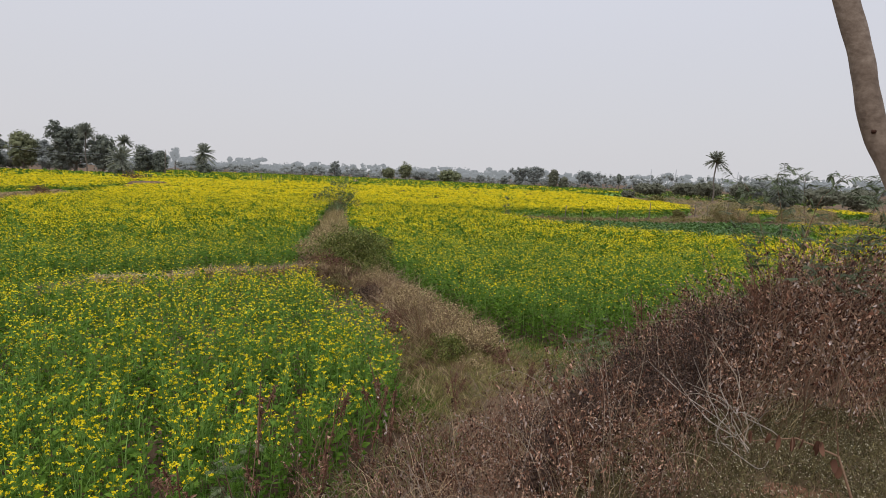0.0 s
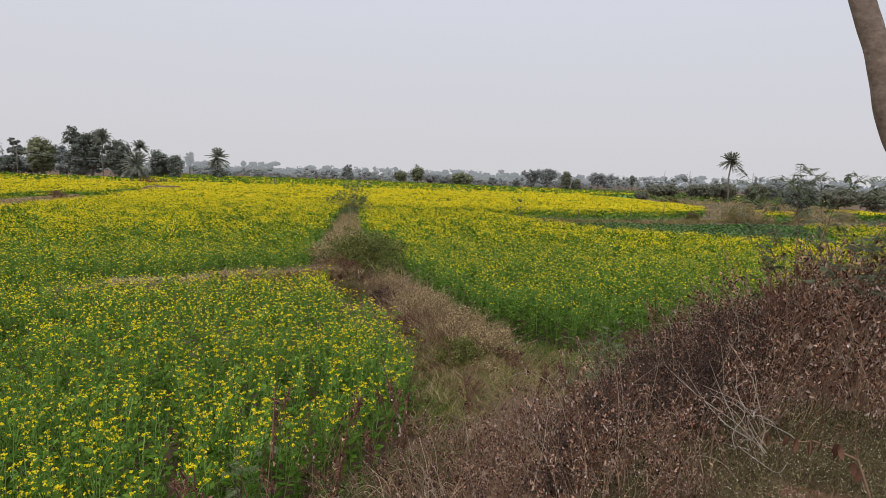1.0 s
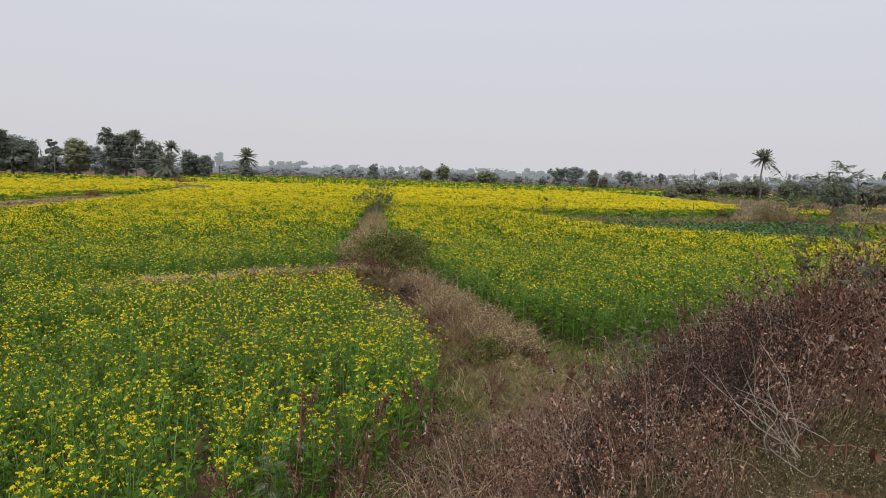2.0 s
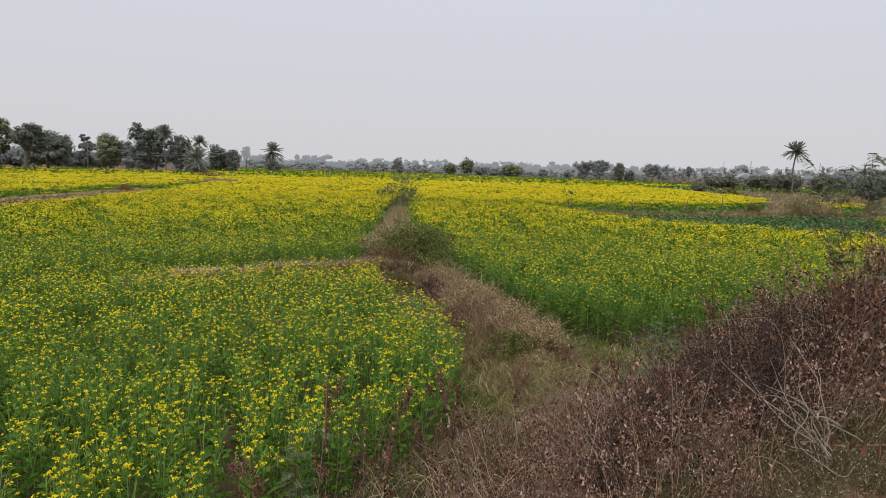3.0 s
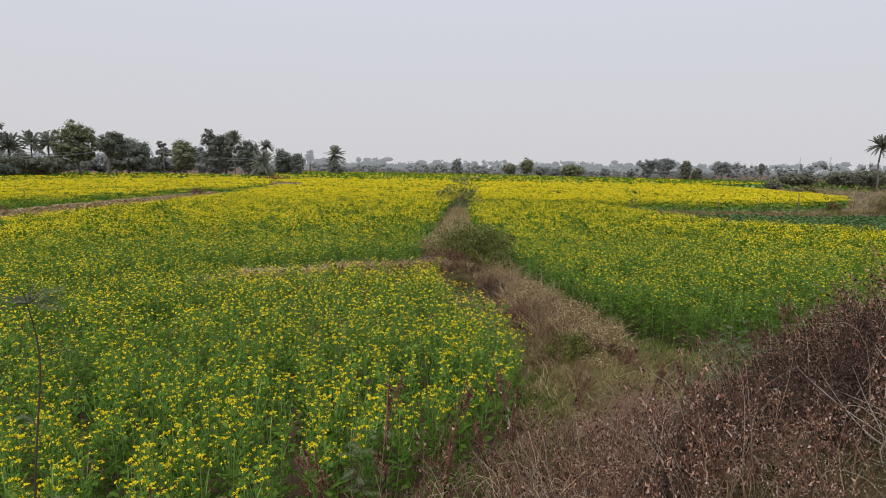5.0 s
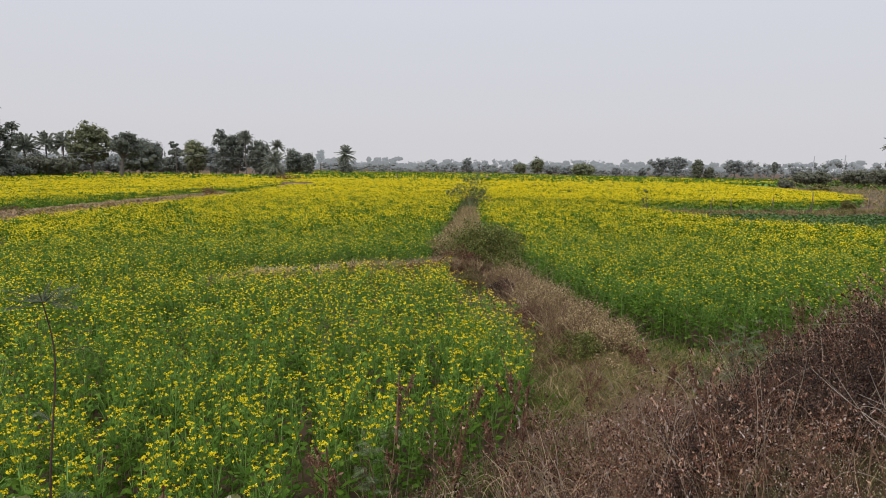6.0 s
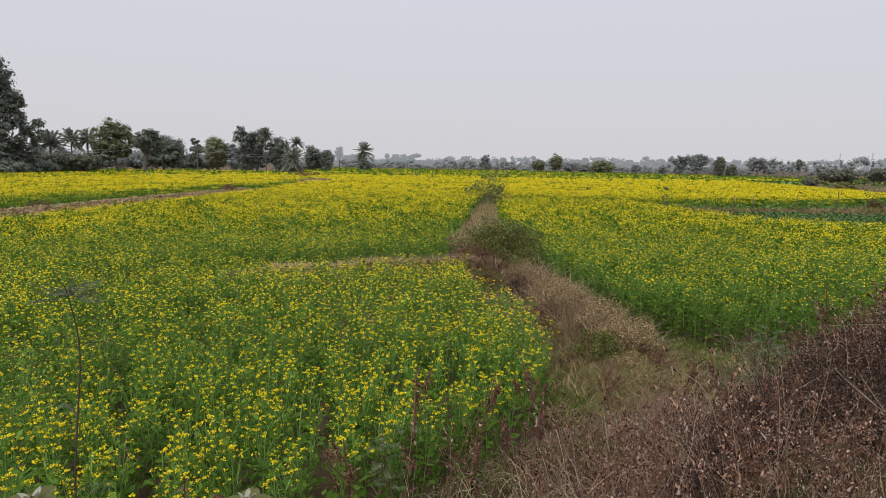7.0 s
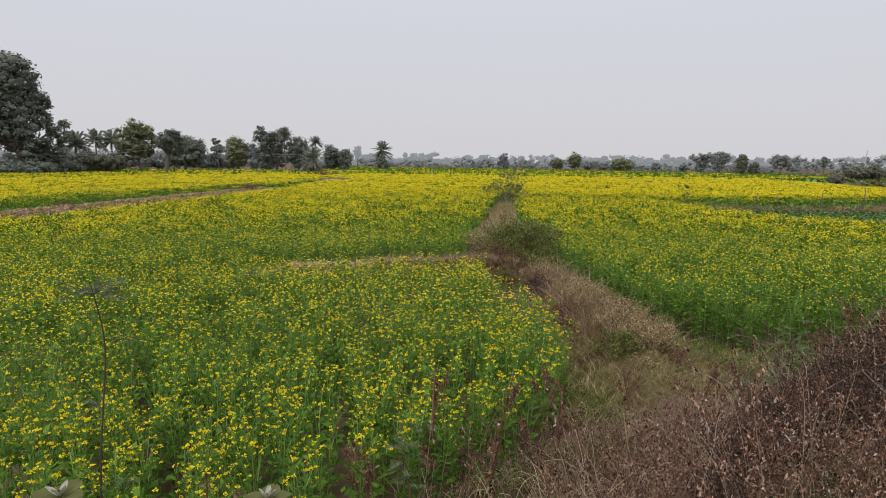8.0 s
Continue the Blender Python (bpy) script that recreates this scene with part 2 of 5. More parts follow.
def scatter_quads(soup, centres, size, slot, rng, flat=0.0):
    """Small square leaves at random turns; flat: how far they lie level."""
    n = len(centres)
    nrm = rng.normal(0, 1, (n, 3))
    nrm[:, 2] = np.abs(nrm[:, 2]) + flat
    nrm /= np.linalg.norm(nrm, axis=1)[:, None]
    u = np.cross(nrm, rng.normal(0, 1, (n, 3)))
    u /= np.linalg.norm(u, axis=1)[:, None]
    w = np.cross(nrm, u)
    s = (np.broadcast_to(size, (n,)) * rng.uniform(0.6, 1.3, n))[:, None] * 0.5
    v = np.stack([centres - u * s, centres + w * s * 0.7, centres + u * s, centres - w * s * 0.7], 1).reshape(-1, 3)
    soup.add(v, np.arange(n * 4).reshape(-1, 4), slot)


def ball(soup, c, r, rng, slot=0):
    """A rough lump of leaf mass inside a clump."""
    n, k = 6, 3
    v = [(0, 0, -1)]
    for i in range(1, k + 1):
        th = np.pi * i / (k + 1)
        v += [(np.sin(th) * np.cos(6.283 * j / n + i), np.sin(th) * np.sin(6.283 * j / n + i), -np.cos(th)) for j in range(n)]
    v = np.array(v + [(0, 0, 1)]) * rng.uniform(0.75, 1.15, (n * k + 2, 1)) * np.asarray(r) + np.asarray(c)
    quads = [(1 + i * n + j, 1 + i * n + (j + 1) % n, 1 + (i + 1) * n + (j + 1) % n, 1 + (i + 1) * n + j) for i in range(k - 1) for j in range(n)]
    tris = [(0, 1 + (j + 1) % n, 1 + j) for j in range(n)] + [(n * k + 1, 1 + (k - 1) * n + j, 1 + (k - 1) * n + (j + 1) % n) for j in range(n)]
    soup.add(v, quads, slot)
    soup.f.append(np.array(tris) + soup.count - len(v))
    soup.m.append(np.full(len(tris), slot))


def scatter_tris(soup, centres, size, slot, rng, flat=0.0):
    """Small three-cornered petals or leaves at random turns, for what stays far off."""
    n = len(centres)
    nrm = rng.normal(0, 1, (n, 3))
    nrm[:, 2] = np.abs(nrm[:, 2]) + flat
    nrm /= np.linalg.norm(nrm, axis=1)[:, None]
    u = np.cross(nrm, rng.normal(0, 1, (n, 3)))
    u /= np.linalg.norm(u, axis=1)[:, None]
    w = np.cross(nrm, u)
    s = (np.broadcast_to(size, (n,)) * rng.uniform(0.65, 1.3, n))[:, None] * 0.6
    v = np.stack([centres + u * s, centres - u * s * 0.55 + w * s * 0.8, centres - u * s * 0.55 - w * s * 0.8], 1).reshape(-1, 3)
    soup.add(v, np.arange(n * 3).reshape(-1, 3), slot)


def leaf_shell(soup, centres, radii, per, size, rng, slot=0):
    """Leaves over the outside of many clumps, facing outwards and up, with a lump of leaf mass inside each."""
    k = len(centres)
    d = rng.normal(0, 1, (k, per, 3))
    d[..., 2] += 0.25
    d /= np.linalg.norm(d, axis=2)[..., None]
    p = (centres[:, None] + d * radii[:, None] * rng.uniform(0.72, 1.16, (k, per, 1))).reshape(-1, 3)
    nrm = d.reshape(-1, 3) + rng.normal(0, 0.42, (k * per, 3)) + [0, 0, 0.25]
    nrm /= np.linalg.norm(nrm, axis=1)[:, None]
    u = np.cross(nrm, rng.normal(0, 1, nrm.shape))
    u /= np.linalg.norm(u, axis=1)[:, None]
    w = np.cross(nrm, u)
    s = (size * rng.uniform(0.6, 1.3, k * per))[:, None] * 0.5
    soup.add(np.stack([p - u * s, p + w * s * 0.75, p + u * s, p - w * s * 0.75], 1).reshape(-1, 3), np.arange(k * per * 4).reshape(-1, 4), slot)
    for c, r in zip(centres, radii):
        ball(soup, c, r * 0.54, rng, slot)


# ---- the lie of the land ----
def away(x, y, line):
    """The distance of points from a polyline, and on which side they lie (plus: to its right)."""
    best, side = np.full(np.shape(x), 1e9), np.zeros(np.shape(x))
    for (ax, ay), (bx, by) in zip(line[:-1], line[1:]):
        dx, dy = bx - ax, by - ay
        t = np.clip(((x - ax) * dx + (y - ay) * dy) / (dx * dx + dy * dy), 0, 1)
        px, py = x - ax - t * dx, y - ay - t * dy
        d = np.hypot(px, py)
        near = d < best
        best = np.where(near, d, best)
        side = np.where(near, np.sign(dy * px - dx * py), side)
    return best, side


def smooth(a, b, v):
    t = np.clip((v - a) / (b - a), 0, 1)
    return t * t * (3 - 2 * t)


TOE = [(-60, -22), (-9, -2.2), (-4.4, 0.9), (-2.5, 2.7), (-1.4, 4.1), (-0.6, 5.5), (0.6, 7.2), (2.6, 8.8), (6, 10), (12, 13.5), (22, 20), (60, 44), (140, 95)]
BUND = [(0.8, 7.6), (0.4, 9.2), (-0.5, 11.6), (-1.4, 14.2), (-2.9, 17.6), (-4.3, 23), (-5.4, 29), (-6.7, 37), (-7.6, 43)]
CROSS_BUND = [(-2.5, 14.7), (-3.4, 14.6), (-5.3, 13.7), (-6.3, 13.0), (-7.4, 12.55), (-8.4, 12.1)]
WEST_BUND = [(-24.6, 8), (-25.9, 19), (-26.9, 25), (-28.2, 32.5), (-29.6, 41.5), (-30.5, 47)]
NORTH_BUND = [(-7, 41.2), (-1, 41.3), (6, 42.6), (16, 45.5), (24, 52), (34, 55)]


def height(x, y):
    x, y = np.asarray(x, float), np.asarray(y, float)
    d, side = away(x, y, TOE)
    z = 1.5 * smooth(0, 3.4, np.where(side > 0, d, 0))
    for line, h, w in ((BUND, 0.3, 0.7), (CROSS_BUND, 0.56, 0.5), (WEST_BUND, 0.75, 1.0), (NORTH_BUND, 0.2, 0.8)):
        d, _ = away(x, y, line)
        z = np.maximum(z, h * np.exp(-((d / w) ** 2)))
    z = z + 0.03 * np.sin(x * 1.7 + 1.3 * np.sin(y * 0.9)) * np.cos(y * 1.3) * np.exp(-np.hypot(x, y) / 80)
    return z


def inside(x, y, poly):
    hit = np.zeros(np.shape(x), bool)
    for (ax, ay), (bx, by) in zip(poly, poly[1:] + poly[:1]):
        cross = ((ay > y) != (by > y)) & (x < (bx - ax) * (y - ay) / (by - ay + 1e-12) + ax)
        hit ^= cross
    return hit


def sprinkle(poly, density, rng, near=0.0, far=1e9, soft=0.0):
    """Random places in a polygon of the plan between two distances from its lookout, within the part of the land that is overlooked."""
    p = np.array(poly, float)
    lo, hi = p.min(0), p.max(0)
    reach = far * (1 + 2 * soft)
    lo, hi = np.maximum(lo, -reach), np.minimum(hi, reach)
    if (hi <= lo).any():
        return np.zeros((0, 3))
    n = int((hi - lo).prod() * density)
    q = lo + rng.random((n, 2)) * (hi - lo)
    r, a = np.hypot(q[:, 0], q[:, 1]), np.degrees(np.arctan2(q[:, 0], q[:, 1]))
    blur = r * rng.uniform(1 - soft, 1 + soft, len(r))
    keep = inside(q[:, 0], q[:, 1], poly) & (blur >= near) & (blur < far) & (a > -55.5) & (a < 39.5)
    q = q[keep]
    return np.column_stack([q, height(q[:, 0], q[:, 1])])


def wander(x, y, scale, seed=0.0):
    """Soft patches between 0 and 1 over the plan."""
    a = np.sin(x / scale + 2.1 * np.sin(y / scale * 0.7 + seed) + seed) * np.cos(y / scale * 0.9 + 1.7 * np.sin(x / scale * 0.6 - seed))
    b = np.sin(x / scale * 2.7 - seed * 2 + 1.3 * np.sin(y / scale * 2.1)) * np.sin(y / scale * 2.3 + seed)
    return np.clip(0.5 + 0.33 * a + 0.22 * b, 0, 1)


ground = Soup()
rr = np.concatenate([np.linspace(0.0, 20, 90), np.geomspace(20.4, 4000, 90)])
aa = np.radians(np.concatenate([np.arange(-80, 60, 0.8), np.arange(60, 280, 4.0)]))
gr, ga = np.meshgrid(rr, aa, indexing="ij")
gx, gy = gr * np.sin(ga), gr * np.cos(ga)
na = len(aa)
gi = np.arange((len(rr) - 1) * na).reshape(len(rr) - 1, na)
nxt = np.roll(gi, -1, axis=1)
gf = np.stack([gi, gi + na, nxt + na, nxt], -1).reshape(-1, 4)
ground.add(np.stack([gx, gy, height(gx, gy)], -1).reshape(-1, 3), gf[:, ::-1])
tagged(part("ground", ground, MAT_SOIL, smooth=True), "brown dry soil of the fields and bank", "ground", kind="structure")

# ---- the crop ----
def mustard_near(rng, flowering=1.0):
    """A mustard plant: stem, branches, folded leaves, domed heads of small flowers. Slots: leaf, stem, flower."""
    s = Soup()
    h = rng.uniform(0.78, 1.0)
    lean = rng.normal(0, 0.05, 2)
    stem = np.array([[lean[0] * t, lean[1] * t, h * t] for t in (0, 0.35, 0.7, 1.0)])
    tube(s, stem, [0.006, 0.005, 0.004, 0.0025], 3, 1)
    tops = [stem[-1]]
    for _ in range(rng.integers(4, 7)):
        t, a = rng.uniform(0.4, 0.8), rng.uniform(0, 6.28)
        b = np.array([lean[0] * t, lean[1] * t, h * t])
        r0 = rng.uniform(0.05, 0.15)
        e = np.array([b[0] + np.cos(a) * r0, b[1] + np.sin(a) * r0, h * rng.uniform(0.8, 1.06)])
        blades(s, b, e, 0.008, 1, rng)
        tops.append(e)
    for k in range(34):
        low = k < 9
        t, a = (rng.uniform(0.15, 0.6) if low else rng.uniform(0.5, 0.97)), rng.uniform(0, 6.28)
        out = np.array([np.cos(a), np.sin(a), 0])
        b = np.array([lean[0] * t, lean[1] * t, h * t]) + out * rng.uniform(0, 0.1) * (not low)
        ln = rng.uniform(0.09, 0.15) if low else rng.uniform(0.035, 0.085)
        rise = rng.uniform(0.1, 0.7) if low else rng.uniform(0.3, 1.6)
        run = ln / math.hypot(1, rise)
        side = np.array([-np.sin(a), np.cos(a), 0]) + rng.normal(0, 0.3, 3)
        m = b + out * run * 0.5 + [0, 0, run * rise * 0.62]
        e = b + out * run + [0, 0, run * rise * rng.uniform(0.55, 1.0)]
        w = ln * rng.uniform(0.17, 0.28)
        s.add([b, m + side * w - [0, 0, 0.006], m, m - side * w - [0, 0, 0.006], e], [(0, 1, 2), (0, 2, 3), (1, 4, 2), (2, 4, 3)], 0)
    for e in tops:
        n = int(rng.integers(7, 12) * (flowering if rng.random() < 0.75 else 0.4 * flowering)) + 1
        ph, rad = rng.uniform(0, 6.28, n), rng.uniform(0.25, 1.0, n) ** 0.5 * rng.uniform(0.012, 0.021)
        c = e + np.stack([np.cos(ph) * rad, np.sin(ph) * rad, 0.008 - 30 * rad**2 + rng.uniform(-0.01, 0.006, n)], 1)
        scatter_quads(s, c, 0.0185, 2, rng, 0.45)
        blades(s, e - [0, 0, 0.08] + rng.normal(0, 0.003, (3, 3)), e - [0, 0, 0.045] + rng.normal(0, 0.022, (3, 3)), 0.005, 1, rng)
    return s


def mustard_mid(rng, heads, leaves, size, leaf, far=False, even=0.0):
    """A simpler mustard plant, or a tuft of several, for the fields farther out."""
    s = Soup()
    h = rng.uniform(0.78 + 0.15 * even, 1.0)
    a, r0 = rng.uniform(0, 6.28, leaves), rng.uniform(0, leaf * 1.3, leaves)
    z = rng.uniform(0.25, 0.93, leaves) * h
    b = np.stack([np.cos(a) * r0, np.sin(a) * r0, z], 1)
    if far:
        scatter_tris(s, b, leaf, np.where(z < 0.62 * h, 1, 0), rng, -0.2)
    else:
        ln = leaf * rng.uniform(0.7, 1.3, leaves)
        e = b + np.stack([np.cos(a) * ln, np.sin(a) * ln, rng.uniform(-0.3, 0.6, leaves) * ln], 1)
        k = int(leaves * 0.65)
        blades(s, b[:k], e[:k], ln[:k] * 0.6, 0, None, -0.015)
        blades(s, b[k:], e[k:], ln[k:] * 0.6, 0, rng, -0.02)
        blades(s, [0, 0, 0], [rng.normal(0, 0.04), rng.normal(0, 0.04), h * 0.95], 0.012, 1, rng)
    a, r = rng.uniform(0, 6.28, heads), np.sqrt(rng.uniform(0.01, 1, heads)) * leaf * (2.0 if far else 2.2)
    c = np.stack([np.cos(a) * r, np.sin(a) * r, h * rng.uniform(0.84 + 0.11 * even, 1.07 - 0.04 * even, heads)], 1)
    if far:
        scatter_tris(s, c, size, 2, rng, 0.6)
    else:
        blades(s, c * [0.6, 0.6, 0.75], c, 0.007, 1, rng)
        scatter_quads(s, np.repeat(c, 3, 0) + rng.normal(0, size * 0.28, (heads * 3, 3)) * [1, 1, 0.6], size * 0.85, 2, rng, 0.9)
    return s


rng = np.random.default_rng(5)
NEAR = [mustard_near(rng) for _ in range(12)]
NEAR_GREEN = [mustard_near(rng, 0.22) for _ in range(8)]
MID = [mustard_mid(rng, 6, 17, 0.033, 0.075) for _ in range(14)]
FAR = [mustard_mid(rng, 21, 15, 0.047, 0.15, True, 0.4) for _ in range(14)]
FARTHER = [mustard_mid(rng, 34, 10, 0.085, 0.36, True, 0.9) for _ in range(10)]
FARTHEST = [mustard_mid(rng, 60, 8, 0.15, 1.0, True, 1.0) for _ in range(10)]
MID_GREEN = [mustard_mid(rng, 2, 21, 0.03, 0.08) for _ in range(10)]
FAR_GREEN = [mustard_mid(rng, 5, 22, 0.04, 0.15, True, 0.3) for _ in range(10)]
FARTHER_GREEN = [mustard_mid(rng, 6, 18, 0.08, 0.38, True, 0.7) for _ in range(8)]
FARTHEST_GREEN = [mustard_mid(rng, 8, 16, 0.13, 0.7, True, 0.7) for _ in range(8)]


def mustard_field(label, poly, bloom, rng, dense=1.0, tall=1.0, start=0.0, detail=9.5, low=None):
    """One field of mustard. bloom(x, y) gives the share of plants in full flower."""
    s = Soup()
    for near, far, density, yellow, green in (
        (start, detail, 30, NEAR, NEAR_GREEN), (detail, 22, 30, MID, MID_GREEN), (22, 55, 9.0, FAR, FAR_GREEN),
        (55, 110, 1.5, FARTHER, FARTHER_GREEN), (110, 260, 0.25, FARTHEST, FARTHEST_GREEN),
    ):
        p = sprinkle(poly, density * dense, rng, near, far, 0.0 if near == start and start else 0.15)
        if not len(p):
            continue
        if near == start:  # plants crowd together and leave dark gaps
            p = p[rng.random(len(p)) < 0.45 + 0.8 * wander(p[:, 0], p[:, 1], 0.17, 2.2)]
        in_bloom = rng.random(len(p)) < bloom(p[:, 0], p[:, 1])
        vary = 1.0 if near < 22 else 0.45
        scale = tall * (1 + vary * (rng.uniform(-0.16, 0.13, len(p)) + 0.2 * wander(p[:, 0], p[:, 1], 2.3, 1.0) - 0.1))
        if low:  # plants stay short along this line
            scale *= 0.35 + 0.65 * smooth(0.6, 4.0, away(p[:, 0], p[:, 1], low)[0])
        turn = rng.uniform(0, 6.28, len(p))
        for sel, tpl in ((in_bloom, yellow), (~in_bloom, green)):
            s.many(tpl, p[sel], turn[sel], scale[sel], rng, 0.1)
    return tagged(part("mustard_field", s, [MAT_LEAF, MAT_STEM, MAT_FLOWER]), label, "crop field", "mustard fields", "stuff")


NEAREST = 6.5  # up to here each mustard plant is a thing of its own
FIELD_A = [(-0.42, 7.2), (-0.5, 7.7), (-1.0, 8.9), (-1.9, 10.6), (-3.0, 12.9), (-5.2, 12.6), (-7.0, 12.0), (-8.4, 11.7), (-13, 9.6), (-24, 9.0), (-26, -6), (-9, -1.9), (-4.6, 1.1), (-2.7, 2.9), (-1.55, 4.3), (-0.75, 5.7)]
FIELD_B = [(-4.0, 15.5), (-4.4, 17.9), (-5.2, 22.2), (-6.1, 27.8), (-7.0, 33.5), (-7.8, 40), (-8.5, 46), (-17, 108), (-60, 118), (-46, 88), (-36, 72), (-31, 58), (-29.3, 46), (-28.7, 41), (-27.2, 32), (-25.9, 24.5), (-23.6, 9.3), (-13, 9.9), (-9.0, 12.0), (-7.2, 13.2), (-5.4, 14.6)]
FIELD_C = [(-26.9, 18), (-28.1, 25), (-29.4, 32.5), (-31, 42), (-31.6, 50), (-34, 62), (-37.5, 72), (-47, 88), (-61, 118), (-75, 124), (-100, 124), (-120, 92), (-80, 34), (-42, 8)]
FIELD_D = [(1.0, 10.9), (2.3, 10.4), (4.4, 11.4), (8, 13.7), (14.5, 19), (19, 24.5), (12, 27.6), (6.2, 30.8), (3, 38), (2, 40.3), (-6.6, 40.2), (-5.5, 34), (-4.6, 29), (-3.9, 24.5), (-2.7, 21), (-1.7, 17.3), (-1.2, 15.4), (-0.2, 12.7)]
FIELD_F = [(-7.4, 42), (-0.5, 42.2), (6, 44.4), (16, 48.2), (22.5, 55), (26, 63), (26.5, 75), (25, 87), (23, 113), (1, 114), (-16, 107), (-8.2, 48)]
FIELD_G = [(-60, 122), (-18, 112), (1, 118), (24, 117), (40, 124), (34, 170), (-40, 240), (-110, 240), (-95, 172)]
FIELD_H = [(18.5, 28), (24, 25), (34, 38), (30, 44), (24, 41.5)]
mustard_field("green mustard coming into yellow flower", FIELD_A, lambda x, y: np.clip(0.2 + 0.42 * wander(x, y, 2.0, 0.4) + 0.45 * smooth(5.5, 12, np.hypot(x, y)) + 0.2 * smooth(-7, -2.5, x) * smooth(4.5, 7, y), 0, 1), rng, 1.2, start=NEAREST, detail=9.0)
mustard_field("dense mustard in yellow flower behind a low bund", FIELD_B, lambda x, y: np.clip(0.36 + 0.3 * wander(x, y, 3.5, 2.0) + 0.6 * smooth(25, 62, np.hypot(x, y)) - 0.45 * smooth(4.0, 0.5, away(x, y, BUND)[0]) * smooth(34, 22, y) - 0.5 * smooth(5, 1, away(x, y, WEST_BUND)[0]), 0, 1), rng, low=WEST_BUND)
mustard_field("bright yellow mustard before the trees", FIELD_C, lambda x, y: np.clip(-0.05 + 0.95 * smooth(-31.5, -36, x) + 0.25 * wander(x, y, 6, 1) - 0.7 * smooth(-64, -69, x) * smooth(-82, -74, x), 0, 1), rng, 0.9, low=WEST_BUND)
mustard_field("green and yellow mustard beside the dry bund", FIELD_D, lambda x, y: np.clip(0.24 + 0.48 * wander(x, y, 2.6, 4.0), 0, 1) * (0.3 + 0.7 * smooth(9.5, 13.5, y - 0.25 * x)), rng, 1.15, detail=11.5)
mustard_field("brilliant yellow mustard in full flower", FIELD_F, lambda x, y: np.clip(0.75 + 0.3 * (y - 44 - 0.3 * x), 0.6, 1), rng, 1.15, low=NORTH_BUND)
mustard_field("far strip of pale yellow mustard", FIELD_G, lambda x, y: 0.35 + 0.5 * wander(x, y, 14, 3), rng)
mustard_field("patch of thin mustard among green leaves", FIELD_H, lambda x, y: 0.35 + 0.3 * wander(x, y, 4, 3), rng, 0.9, 0.8)
for poly in ([(26, 50.5), (28.6, 50.5), (31.5, 57), (28.5, 57)], [(39, 58), (42, 58.5), (45.5, 66), (41, 66)]):
    mustard_field("small patch of yellow mustard behind dry bushes", poly, lambda x, y: 0.85 + 0 * x, rng)

# the shaded lower leaves of the nearest mustard
under = Soup()
for poly, far, many, top in ((FIELD_A, 9.5, 170, 0.34), (FIELD_D, 14, 230, 0.6)):
    p = sprinkle(poly, many, rng, 0, far)
    p[:, 2] += rng.uniform(0.03, top, len(p))
    a = rng.uniform(0, 6.28, len(p))
    tip = p + np.column_stack([np.cos(a) * 0.075, np.sin(a) * 0.075, rng.uniform(-0.04, 0.06, len(p))])
    blades(under, p, tip, rng.uniform(0.03, 0.055, len(p)), 0, rng)
tagged(part("mustard_leaves", under, [MAT_LEAF]), "broad lower leaves of the mustard in its own shade", "crop field", kind="stuff")

# a low, dark vegetable crop
vegetable = Soup()
leafy = []
for _ in range(6):
    s = Soup()
    a, r = rng.uniform(0, 6.28, 22), rng.uniform(0.0, 0.25, 22)
    b = np.stack([np.cos(a) * r, np.sin(a) * r, rng.uniform(0.08, 0.34, 22)], 1)
    blades(s, b, b + np.stack([np.cos(a) * 0.16, np.sin(a) * 0.16, rng.uniform(-0.05, 0.08, 22)], 1), 0.11, 0, rng)
    leafy.append(s)
PATCH_E = [(2.5, 38.3), (6.6, 31.5), (12, 28.4), (18.2, 27.6), (24, 41.5), (27, 46), (24, 46.5), (16, 43), (6, 40.2)]
p = sprinkle(PATCH_E, 7, rng)
vegetable.many(leafy, p, rng.uniform(0, 6.28, len(p)), rng.uniform(0.8, 1.2, len(p)), rng)
tagged(part("vegetable_crop", vegetable, [MAT_CROP_DARK]), "low dark green leafy vegetable crop", "crop field", kind="stuff")

# ---- dry grass on the bunds and the bank ----
def grass_tuft(rng, n, h, spread, width, slot=0):
    s = Soup()
    b = np.column_stack([rng.normal(0, spread * 0.35, (n, 2)), np.zeros(n)])
    hh = h * rng.uniform(0.5, 1.1, n)
    e = b + np.column_stack([rng.normal(0, spread, (n, 2)), hh])
    m = (b + e) / 2 + np.column_stack([rng.normal(0, 0.02, (n, 2)), 0.1 * hh])
    side = rng.normal(0, 1, (n, 3))
    side[:, 2] = 0
    side *= width / np.linalg.norm(side, axis=1)[:, None]
    v = np.stack([b - side, b + side, m + side * 0.8, m - side * 0.8, e], 1).reshape(-1, 3)
    k = (np.arange(n) * 5)[:, None]
    s.add(v, k + [0, 1, 2, 3], slot)
    s.f.append(k + [3, 2, 4])
    s.m.append(np.full(n, slot))
    return s


def along(line, width, count, rng, start=0.0, end=1.0):
    """Random places along a polyline."""
    p = np.array(line, float)
    seg = np.hypot(*(p[1:] - p[:-1]).T)
    cum = np.concatenate([[0], np.cumsum(seg)])
    t = rng.uniform(start, end, count) * cum[-1]
    q = np.stack([np.interp(t, cum, p[:, 0]), np.interp(t, cum, p[:, 1])], 1) + rng.normal(0, width, (count, 2))
    return np.column_stack([q, height(q[:, 0], q[:, 1])])


